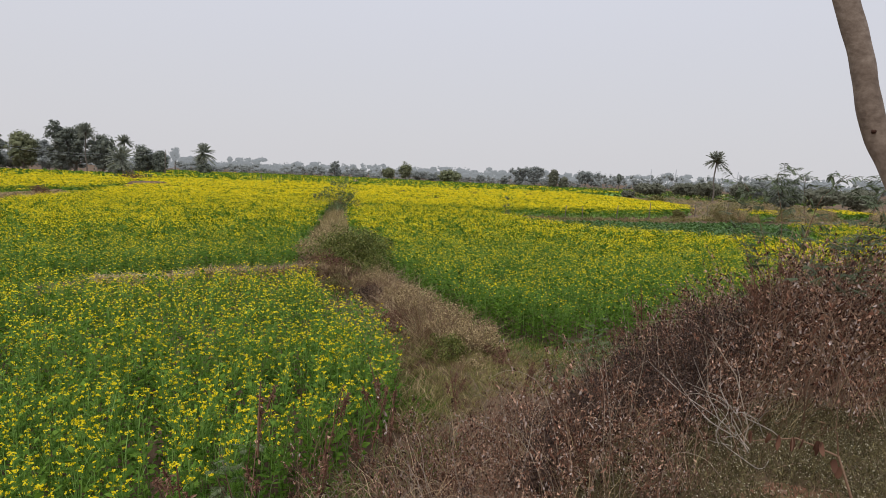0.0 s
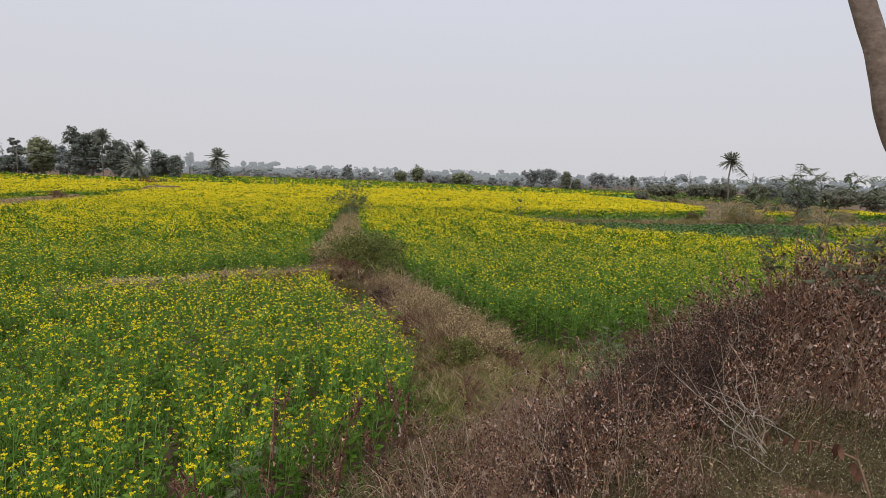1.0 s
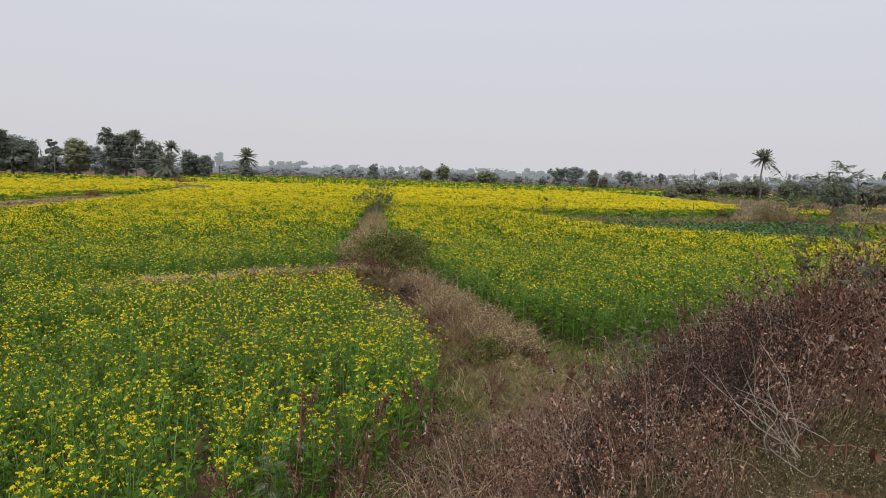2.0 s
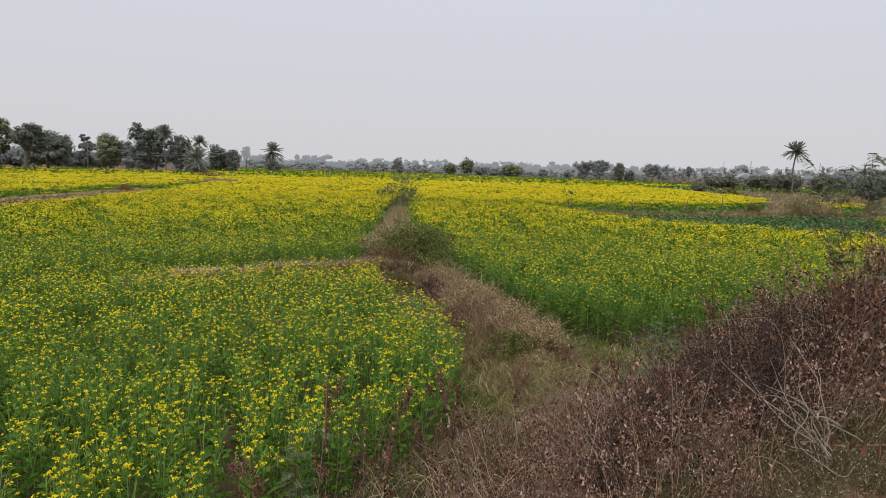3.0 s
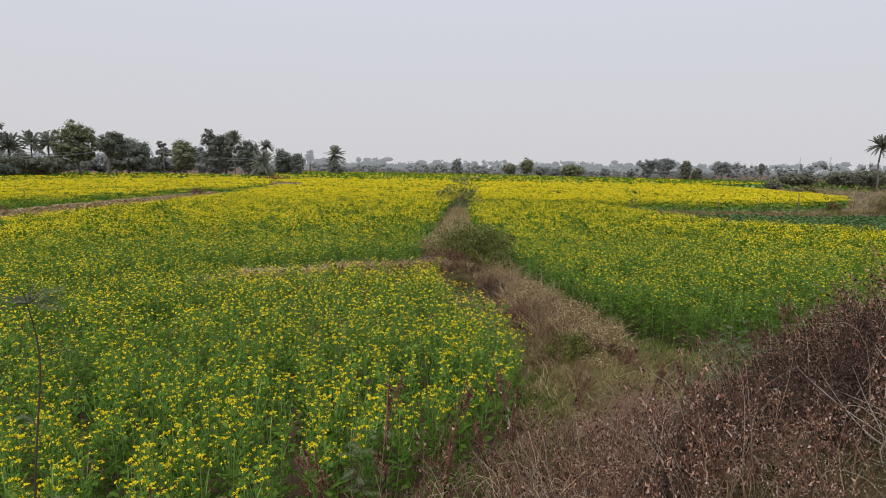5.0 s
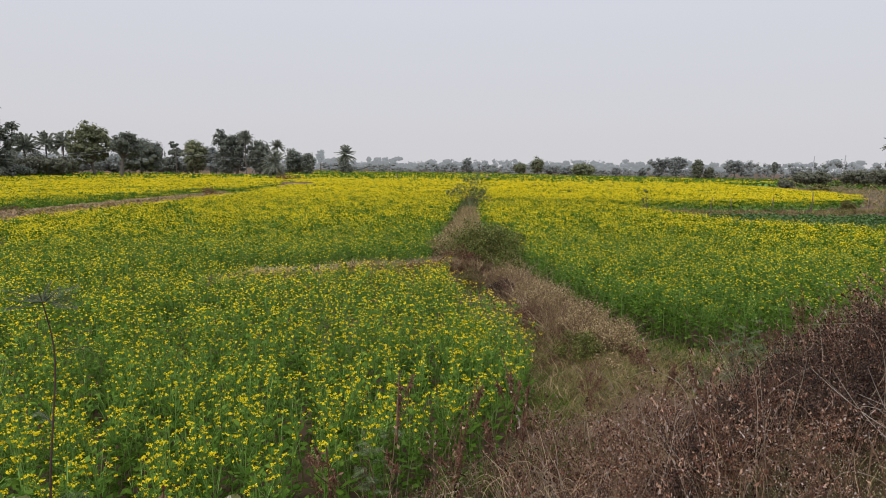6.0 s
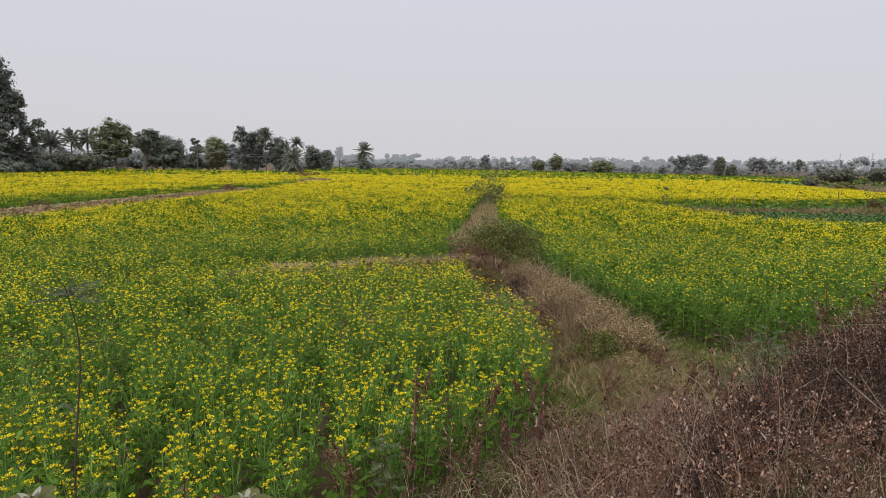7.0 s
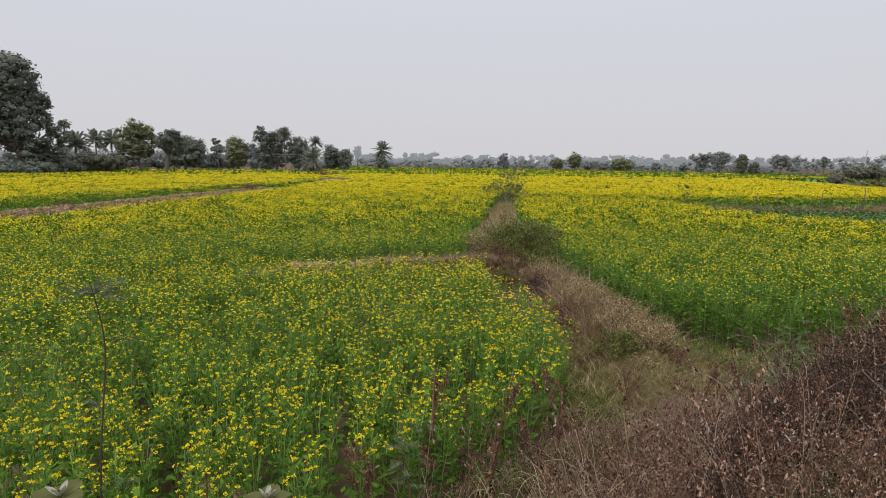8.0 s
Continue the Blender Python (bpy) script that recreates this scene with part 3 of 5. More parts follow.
def strip(name, label, line, width, count, h, mats, rng, start=0.0, end=1.0, blade=0.004, n=16, slots=1):
    tufts = [grass_tuft(rng, n, h, h * (0.35, 0.8, 1.4)[i % 3], blade, i % slots) for i in range(12)]
    s, p = Soup(), along(line, width, count, rng, start, end)
    s.many(tufts, p - [0, 0, 0.02], rng.uniform(0, 6.28, count), rng.uniform(0.45, 1.3, count), rng, 0.3)
    return tagged(part(name, s, mats), label, "grass", "dry grass", "stuff")


strip("dry_grass", "tangled pinkish-brown dry grass on the main field bund", BUND, 0.42, 900, 0.36, [MAT_STRAW, MAT_HAY, MAT_DRY_STEM, MAT_RUST], rng, 0.05, 0.42, 0.003, 20, 4)
strip("dry_grass", "tall upright tufts of tan grass on the main bund", BUND, 0.34, 80, 0.65, [MAT_STRAW, MAT_HAY, MAT_DRY_STEM], rng, 0.06, 0.4, 0.0028, 26, 3)
strip("dry_grass", "faded dry grass along the far part of the bund", BUND, 0.4, 900, 0.5, [MAT_STRAW, MAT_STRAW, MAT_OLIVE], rng, 0.34, 0.86, 0.007, 18, 3)
strip("dry_grass", "short matted weeds at the foot of the bund", BUND, 0.62, 450, 0.25, [MAT_DRY_STEM, MAT_HERB, MAT_SHRUB], rng, 0.1, 0.35, 0.006, 14, 3)
strip("dry_grass", "grey-green weeds where the bund ends", BUND, 0.6, 250, 0.7, [MAT_BUSH, MAT_SHRUB], rng, 0.84, 1.0, 0.02, 14, 2)
strip("dry_grass", "matted brown straw on the low cross bund", CROSS_BUND, 0.24, 520, 0.24, [MAT_STRAW, MAT_STRAW, MAT_DRY_STEM], rng, 0.0, 0.5, 0.007, 16, 3)
strip("hay", "pale cut hay lying on the cross bund", CROSS_BUND, 0.16, 340, 0.15, [MAT_HAY], rng, 0.25, 0.86, 0.008, 14)
strip("dry_grass", "short dry grass on the west bund", WEST_BUND, 0.55, 1900, 0.12, [MAT_HAY, MAT_HAY, MAT_STRAW], rng, 0.0, 1.0, 0.022, 12, 3)
strip("dry_grass", "grass and weeds on the north bund", NORTH_BUND, 0.45, 900, 0.3, [MAT_STRAW, MAT_OLIVE, MAT_BUSH], rng, 0.0, 1.0, 0.012, 14, 3)


def carpet(name, label, poly, density, h, mats, slots, rng, blade=0.004, n=12, spread=0.5):
    """A low growth of tufts over an area of the plan."""
    tufts = [grass_tuft(rng, n, h, h * spread, blade, i % slots) for i in range(9)]
    s, p = Soup(), sprinkle(poly, density, rng)
    s.many(tufts, p - [0, 0, 0.01], rng.uniform(0, 6.28, len(p)), rng.uniform(0.5, 1.3, len(p)), rng, 0.2)
    return tagged(part(name, s, mats), label, "grass", "low grass", "stuff")


PATH = [(-0.7, 6.6), (0.4, 7.0), (2.3, 8.5), (3.6, 9.4), (4.2, 11.0), (2.4, 10.3), (1.0, 10.8), (-0.1, 12.6), (-0.7, 11.6), (-1.4, 9.6), (-0.5, 7.8)]
carpet("low_grass", "yellowing trampled grass at the end of the bund", PATH, 230, 0.11, [MAT_OLIVE, MAT_STRAW, MAT_OLIVE, MAT_THORN, MAT_RUST], 5, rng, 0.003, 13, 1.0)
carpet("low_grass", "green weeds along the foot of the mustard", [(0.9, 10.0), (2.3, 9.4), (4.2, 10.3), (7.5, 12.8), (7.9, 13.9), (4.3, 11.6), (2.3, 10.7), (0.8, 11.2)], 150, 0.16, [MAT_LEAF, MAT_SHRUB, MAT_OLIVE], 3, rng, 0.007, 9, 0.9)
carpet("low_grass", "straw and green weeds at the edge of the mustard", [(-0.3, 6.6), (0.1, 7.2), (-0.2, 8.4), (-1.0, 9.6), (-2.2, 12.0), (-2.6, 11.8), (-1.3, 9.2), (-0.7, 7.6)], 80, 0.2, [MAT_OLIVE, MAT_LEAF, MAT_STRAW], 3, rng, 0.005, 11, 0.8)
carpet("low_grass", "sparse dry grass on waste land", [(22, 50), (45, 40), (70, 70), (60, 130), (30, 118), (27, 75), (26, 60)], 1.1, 0.35, [MAT_STRAW, MAT_OLIVE, MAT_OLIVE, MAT_SHRUB], 4, rng, 0.02, 9, 0.9)
carpet("low_grass", "low green growth on the flat land", [(40, 124), (70, 110), (140, 200), (60, 260), (-30, 260), (34, 172)], 0.2, 0.6, [MAT_SHRUB, MAT_OLIVE, MAT_LEAF], 3, rng, 0.2, 7, 1.2)

# ---- dried weeds on the bank ----
def crumpled(soup, at, tip, width, rng):
    """Withered leaves: narrow quads bent out of their plane."""
    d = tip - at
    n = len(d)
    side = np.cross(d, rng.normal(0, 1, (n, 3)))
    side /= np.linalg.norm(side, axis=1)[:, None] + 1e-9
    w = np.broadcast_to(width, (n,))[:, None] * 0.5
    fold = rng.normal(0, 0.35, (n, 3)) * w
    v = np.stack([at, at + d * rng.uniform(0.3, 0.6, (n, 1)) + side * w + fold, tip, at + d * rng.uniform(0.35, 0.75, (n, 1)) - side * w + fold], 1)
    k = (np.arange(n) * 4)[:, None]
    soup.add(v.reshape(-1, 3), np.concatenate([k + [0, 1, 2], k + [0, 2, 3]]))


def dry_weed(rng, h):
    """Stems and hanging dried leaves of one tall weed, as two soups."""
    stems, leaves = Soup(), Soup()
    for _ in range(rng.integers(2, 4)):
        a, r = rng.uniform(0, 6.28), rng.uniform(0.05, 0.3) * h
        top = np.array([np.cos(a) * r, np.sin(a) * r, h * rng.uniform(0.75, 1.0)])
        base = rng.normal(0, 0.04, 3) * [1, 1, 0]
        pts = np.array([base, base * 0.6 + top * 0.4 + rng.normal(0, 0.02, 3), base * 0.2 + top * 0.8 + rng.normal(0, 0.02, 3), top])
        tube(stems, pts, [0.004, 0.003, 0.002, 0.0012], 3)
        for _ in range(rng.integers(5, 9)):
            t, b = rng.uniform(0.2, 0.95), rng.uniform(0, 6.28)
            p0 = base + (top - base) * t
            ln = h * rng.uniform(0.1, 0.28)
            p1 = p0 + [np.cos(b) * ln * 0.7, np.sin(b) * ln * 0.7, ln * rng.uniform(0.1, 0.8)]
            blades(stems, [p0, p0 * 0.5 + p1 * 0.5], [p1, p1 + rng.normal(0, 0.05, 3)], 0.0035, 0, rng)
            n = rng.integers(7, 13)
            at = p0 + (p1 - p0) * rng.uniform(0.2, 1.0, n)[:, None]
            crumpled(leaves, at, at + np.column_stack([rng.normal(0, 0.013, (n, 2)), rng.uniform(-0.042, 0.01, n)]), rng.uniform(0.007, 0.021, n), rng)
        n = rng.integers(14, 24)
        at = base + (top - base) * rng.uniform(0.3, 1.02, n)[:, None]
        crumpled(leaves, at, at + np.column_stack([rng.normal(0, 0.015, (n, 2)), rng.uniform(-0.042, 0.018, n)]), rng.uniform(0.007, 0.022, n), rng)
    return stems, leaves


WEEDS = []
for k in range(10):
    st, lv = dry_weed(rng, rng.uniform(0.9, 1.15))
    both_soup = Soup()
    both_soup.add(np.concatenate(st.v), np.concatenate(st.f), 0)
    for v_, f_ in zip(lv.v, lv.f):
        n_ = len(f_) // 2
        both_soup.add(v_, f_ - f_.min(), np.tile(np.where(rng.random(n_) < 0.15, 2, 1), 2))
    WEEDS.append((st, lv, both_soup))
BANK = [(-2.3, 2.7), (-1.55, 4.3), (-0.75, 5.6), (0.1, 6.6), (1.8, 7.6), (3.0, 8.4), (6, 9.6), (12, 13.2), (20, 18.4), (20, 10), (9, 4.4), (4.6, 3.2), (3.2, 3.3), (2.3, 3.7), (1.7, 3.5), (1.15, 2.75), (0.5, 2.3), (-0.6, 2.3), (-1.5, 2.5)]
thicket = Soup()
p = sprinkle(BANK, 40, rng)
p = p[rng.random(len(p)) < np.where(p[:, 0] < 2.4, 0.5 + 0.7 * wander(p[:, 0], p[:, 1], 0.22, 3.0), 0.4 + 0.7 * wander(p[:, 0], p[:, 1], 0.35, 5.0))]
p = p[(np.hypot(p[:, 0], p[:, 1]) > 2.4) & (rng.random(len(p)) < np.where(p[:, 0] > 5.5, 0.5, 1.0))]
tallness = 0.36 + 0.12 * smooth(-1.6, -0.4, p[:, 0]) + 0.55 * smooth(0.9, 3.4, p[:, 0] - 0.1 * p[:, 1]) + 0.5 * wander(p[:, 0], p[:, 1], 0.3, 2.0) - 0.1
thicket.many([w[2] for w in WEEDS], p, rng.uniform(0, 6.28, len(p)), tallness * rng.uniform(0.55, 1.15, len(p)), rng, 0.26)
fill = sprinkle([(-1.75, 3.2), (-1.1, 4.6), (-0.3, 5.8), (0.2, 5.9), (-0.2, 4.8), (-0.9, 3.4)], 30, rng)
thicket.many([w[2] for w in WEEDS], fill, rng.uniform(0, 6.28, len(fill)), rng.uniform(0.35, 0.7, len(fill)), rng, 0.26)
tagged(part("dry_thicket", thicket, [MAT_DRY_STEM, MAT_DRY_LEAF, MAT_PALE_LEAF]), "dense brown thicket of dried weeds on the bank", "weeds", kind="stuff")
brush, p = Soup(), along(BUND, 0.42, 330, rng, 0.07, 0.7)
p = p[wander(p[:, 0], p[:, 1], 0.4, 6.0) > 0.33]
brush.many([w[2] for w in WEEDS], p - [0, 0, 0.03], rng.uniform(0, 6.28, len(p)), rng.uniform(0.3, 0.68, len(p)) * (0.65 + 0.6 * wander(p[:, 0], p[:, 1], 0.7, 1.5)), rng, 0.3)
tagged(part("dry_brush", brush, [MAT_STRAW, MAT_STRAW, MAT_HAY]), "twiggy tan and rust-brown dried weeds on the bund", "weeds", kind="stuff")
brush, p = Soup(), along(BUND, 0.3, 200, rng, 0.05, 0.28) - [0.42, 0.1, 0.02]
brush.many([w[2] for w in WEEDS], p, rng.uniform(0, 6.28, len(p)), rng.uniform(0.25, 0.5, len(p)), rng, 0.3)
tagged(part("dry_brush", brush, [MAT_DRY_STEM, MAT_RUST, MAT_OLIVE]), "dark rust-brown dried weeds down the side of the bund", "weeds", kind="stuff")

# dead leaves and stalks lying under the weeds
litter, p = Soup(), sprinkle(BANK, 800, rng)
p = p[np.hypot(p[:, 0], p[:, 1]) > 2.0]
p[:, 2] += rng.uniform(0.0, 0.2, len(p)) ** 1.5
crumpled(litter, p, p + np.column_stack([rng.normal(0, 0.018, (len(p), 2)), rng.normal(0, 0.012, len(p))]), rng.uniform(0.008, 0.022, len(p)), rng)
tagged(part("leaf_litter", litter, MAT_DRY_LEAF), "brown dead leaves lying under the weeds", "leaf litter", kind="stuff")

carpet("low_grass", "green and straw-coloured weeds where the crop meets the bank", [(-2.6, 2.5), (-1.5, 4.4), (-0.7, 5.9), (0.2, 6.7), (0.4, 6.2), (-0.2, 4.9), (-0.9, 3.6), (-1.9, 2.2)], 230, 0.2, [MAT_OLIVE, MAT_LEAF, MAT_DRY_STEM, MAT_SHRUB, MAT_STRAW], 5, rng, 0.003, 11, 0.6)
carpet("low_grass", "fresh green weeds at the edge of the mustard", [(-2.7, 2.8), (-1.6, 4.4), (-0.8, 5.7), (-0.5, 5.3), (-1.2, 4.0), (-2.1, 2.5)], 110, 0.28, [MAT_LEAF, MAT_STEM, MAT_LEAF], 3, rng, 0.005, 10, 0.6)
# bleached twigs that arch through the thicket
twigs = Soup()
for x, y, z in sprinkle(BANK, 15, rng):
    if math.hypot(x, y) < 2.6:
        continue
    a, ln, lift = rng.uniform(0, 6.28), rng.uniform(0.15, 0.7), rng.uniform(0.2, 0.85)
    d = np.array([math.cos(a), math.sin(a), 0])
    e = np.array([x, y, z]) + d * ln * 0.6 + [0, 0, lift]
    m = (np.array([x, y, z]) + e) / 2 + [0, 0, lift * 0.28] + rng.normal(0, 0.11, 3)
    tube(twigs, *bowed([(x, y, z), m, e, e + d * ln * 0.25 + [0, 0, rng.uniform(-0.12, 0.15)]], [0.0024, 0.0019, 0.0014, 0.0007]), 3)
tagged(part("dry_twigs", twigs, MAT_TWIG), "bleached bare twigs arching through the weeds", "weeds", kind="stuff")
carpet("dry_grass", "fine dry grass among the bank weeds", [(-2.3, 3.4), (-1.2, 5.4), (0.6, 6.8), (4, 8.6), (6, 7), (3, 4), (0.6, 2.4), (-1, 2.2)], 16, 0.4, [MAT_STRAW, MAT_DRY_STEM, MAT_RUST], 3, rng, 0.0025, 12, 0.45)
HERBS = [(-0.9, 2.2), (-0.4, 2.8), (0.5, 3.2), (1.3, 3.9), (2.0, 4.4), (3.4, 3.9), (5, 3.4), (4.6, 2.0), (2.6, 1.3), (0.9, 1.6)]
carpet("low_grass", "olive and brown low grass under the weeds", HERBS, 420, 0.085, [MAT_HERB, MAT_HERB, MAT_DRY_STEM], 3, rng, 0.0011, 11, 0.9)
sprigs = []
for _ in range(6):
    s = Soup()
    n = 10
    b = np.column_stack([rng.normal(0, 0.03, (n, 2)), np.zeros(n)])
    e = b + np.column_stack([rng.normal(0, 0.05, (n, 2)), rng.uniform(0.05, 0.14, n)])
    blades(s, b, e, 0.002, 0, rng)
    at = b + (e - b) * rng.uniform(0.3, 1, (n, 1))
    blades(s, np.repeat(at, 2, 0), np.repeat(at, 2, 0) + rng.normal(0, 0.01, (2 * n, 3)), 0.006, 0, rng)
    scatter_quads(s, e[:7], 0.0055, 1, rng, 0.6)
    sprigs.append(s)
herbs, p = Soup(), sprinkle(HERBS, 380, rng)
p = p[np.hypot((p[:, 0] - 1.85) / 0.24, (p[:, 1] - 2.86) / 0.17) > rng.uniform(0.3, 1.3, len(p))]
herbs.many(sprigs, p, rng.uniform(0, 6.28, len(p)), rng.uniform(0.7, 1.4, len(p)), rng)
tagged(part("flowering_herbs", herbs, [MAT_HERB, MAT_CREAM]), "tiny cream-flowered herbs covering the bank", "herbs", kind="stuff")


# ---- trees ----
def crown_points(rng, blobs, per):
    pts = []
    for c, r in blobs:
        d = rng.normal(0, 1, (per, 3))
        d /= np.linalg.norm(d, axis=1)[:, None]
        rad = rng.uniform(0.2, 1.0, per) ** 0.5
        pts.append(np.asarray(c) + d * rad[:, None] * np.asarray(r))
    return np.concatenate(pts)


def tree(place, h, width, label, mat, seed, clumps=60, per=34, leaf=0.4, bare=0.25, masses=None, lean=0.03):
    """A broad-leaved tree: a forked tapered trunk with limbs, and a crown of leafy clumps. masses: the crown's lobes (metres to the side of
    the foot, height of the middle, half width, half height); without them it is one rounded lobe."""
    r = np.random.default_rng(seed)
    x, y = place
    ob = thing("tree", pose(x, y, float(height(x, y)) - 0.05), label, "tree", "trees of the plain")
    wood, crown = Soup(), Soup()
    foot = h * bare
    masses = masses or [(0.0, (foot + h) / 2, width / 2, (h - foot) / 2)]
    az = math.atan2(x, y)
    right, deep = np.array([math.cos(az), -math.sin(az), 0]), np.array([math.sin(az), math.cos(az), 0])
    tr, fork = h * 0.028, max(foot, 0.2 * h)
    mean = float(np.mean([m[0] for m in masses]))
    top = right * (mean * 0.6 + r.normal(0, lean) * h) + [0, 0, fork]
    tube(wood, [(0, 0, 0), top * [0.35, 0.35, 0.5], top, top * [1.1, 1.1, 1] + [0, 0, (h - fork) * 0.45]], [tr * 1.3, tr, tr * 0.85, tr * 0.3], 7)
    share = np.array([m[2] * m[3] for m in masses])
    which = r.choice(len(masses), clumps, p=share / share.sum())
    m = np.array(masses)[which]
    d = r.normal(0, 1, (clumps, 3))
    d /= np.linalg.norm(d, axis=1)[:, None]
    d *= r.uniform(0.05, 1.0, (clumps, 1)) ** 0.5
    size = np.sqrt(m[:, 2] * m[:, 3]) * r.uniform(0.2, 0.4, clumps) * (60 / max(clumps, 40)) ** 0.15
    hw, hh = np.maximum(m[:, 2] - size, 0.1), np.maximum(m[:, 3] - size * 0.8, 0.1)
    c = (m[:, :1] + d[:, :1] * hw[:, None]) * right + d[:, 1:2] * hw[:, None] * deep
    c[:, 2] = np.maximum(m[:, 1] + d[:, 2] * hh, size * 0.5)
    leaf_shell(crown, c, size[:, None] * r.uniform(0.75, 1.2, (clumps, 3)) * [1, 1, 0.8], per, leaf, r)
    for k in range(0, clumps, 6):
        mid = top * 0.5 + c[k] * 0.5 + r.normal(0, 0.02 * h, 3)
        tube(wood, [top * 0.95, mid, c[k]], [tr * 0.42, tr * 0.22, tr * 0.08], 5)
    part("trunk", wood, MAT_FAR_BARK, ob, smooth=True)
    part("crown", crown, mat, ob, smooth=True)
    return ob


def frond_mesh(r, length, up):
    """One arching feathered frond, growing along +x from its foot."""
    s = Soup()
    t = np.linspace(0, 1, 8)[:, None]
    rib = length * (np.array([[1.0, 0, 0]]) * np.cos(up * 0.9) * t + np.array([[0, 0, 1.0]]) * (np.sin(up) * t - 0.2 * t**2))
    tube(s, rib, np.linspace(0.03, 0.008, 8), 3)
    tt = r.uniform(0.1, 1.0, 84)
    at = np.stack([np.interp(tt, t[:, 0], rib[:, i]) for i in range(3)], 1)
    sgn = r.choice([-1, 1], 84)[:, None]
    ln = length * 0.2 * (1.15 - 0.6 * tt)[:, None]
    e = at + np.array([[0, 1.0, 0]]) * sgn * ln * 0.6 + np.array([[1.0, 0, 0]]) * ln * 0.75 + np.array([[0, 0, 1.0]]) * ln * r.uniform(-0.3, 0.2, (84, 1))
    blades(s, at, e, 0.05, 0, r)
    return s.mesh("frond", [MAT_PALM])


fr = np.random.default_rng(31)
FRONDS = [(up, frond_mesh(fr, 1.0, up)) for up in np.linspace(-1.2, 1.5, 14)]


def palm(place, h, label, seed, fronds=42, length=2.4, skirt=False):
    """A date palm: a rough trunk and a head of arching feathered fronds."""
    r = np.random.default_rng(seed)
    x, y = place
    ob = thing("palm_tree", pose(x, y, float(height(x, y)) - 0.05), label, "tree", "palms of the plain")
    wood = Soup()
    top = h - length * 0.6
    zs = np.linspace(0, top, 14)
    tube(wood, np.column_stack([0.12 * np.sin(zs), 0.05 * np.sin(zs * 0.7), zs]), 0.12 + 0.025 * (np.arange(14) % 2), 8)
    part("trunk", wood, MAT_FAR_BARK, ob)
    foot = np.array([0.12 * np.sin(top), 0.05 * np.sin(top * 0.7), top])
    for k in range(fronds):
        lo = 0 if skirt else 2
        up, me = FRONDS[r.integers(lo, 14)]
        f = part("frond", me, None, ob)
        low = -0.35 * length * r.uniform(0, 1) if skirt and up < 0 else 0
        f.matrix_basis = Matrix.Translation(foot + [0, 0, low]) @ Matrix.Rotation(r.uniform(0, 6.28), 4, "Z") @ Matrix.Scale(length * r.uniform(0.85, 1.1), 4)
    return ob


def polar(azimuth, distance):
    return (distance * math.sin(radians(azimuth)), distance * math.cos(radians(azimuth)))


# the lobes of crowns that are not one round mass
LOBES = {
    "tall dark tree with a bulging crown": [(-3.2, 9.6, 3.4, 3.1), (-2.2, 4.4, 4.4, 4.2), (0.6, 9.3, 3.8, 3.3), (-1.2, 7.4, 4.8, 3.8), (2.0, 4.2, 3.6, 4.0)],
    "compact dark mango tree": [(-0.6, 4.2, 2.9, 4.2), (1.9, 3.4, 1.7, 3.2)],
    "dark tree with a leaning pale trunk on bare soil": [(1.0, 7.0, 2.8, 2.3), (0.2, 6.0, 2.0, 1.6), (1.8, 5.4, 2.2, 1.7)],
    "dark upright tree at the field's edge": [(-0.3, 2.8, 3.0, 2.8), (0.6, 6.2, 2.6, 1.5), (0.4, 8.2, 1.5, 1.1)],
    "round olive-green tree behind the mustard": [(-2.4, 6.6, 3.0, 3.2), (1.2, 7.0, 3.2, 3.4), (-0.6, 8.4, 3.0, 2.6), (-0.8, 4.8, 4.4, 2.6)],
    "broad hazy tree with a flat top": [(-1.6, 5.6, 2.8, 2.6), (1.8, 5.8, 2.8, 2.6), (0, 3.0, 3.0, 2.6)],
    "slender grey-green tree beyond the fields": [(0.2, 5.2, 2.4, 2.4), (-1.0, 3.4, 1.8, 1.6), (1.0, 2.2, 2.0, 2.0)],
}
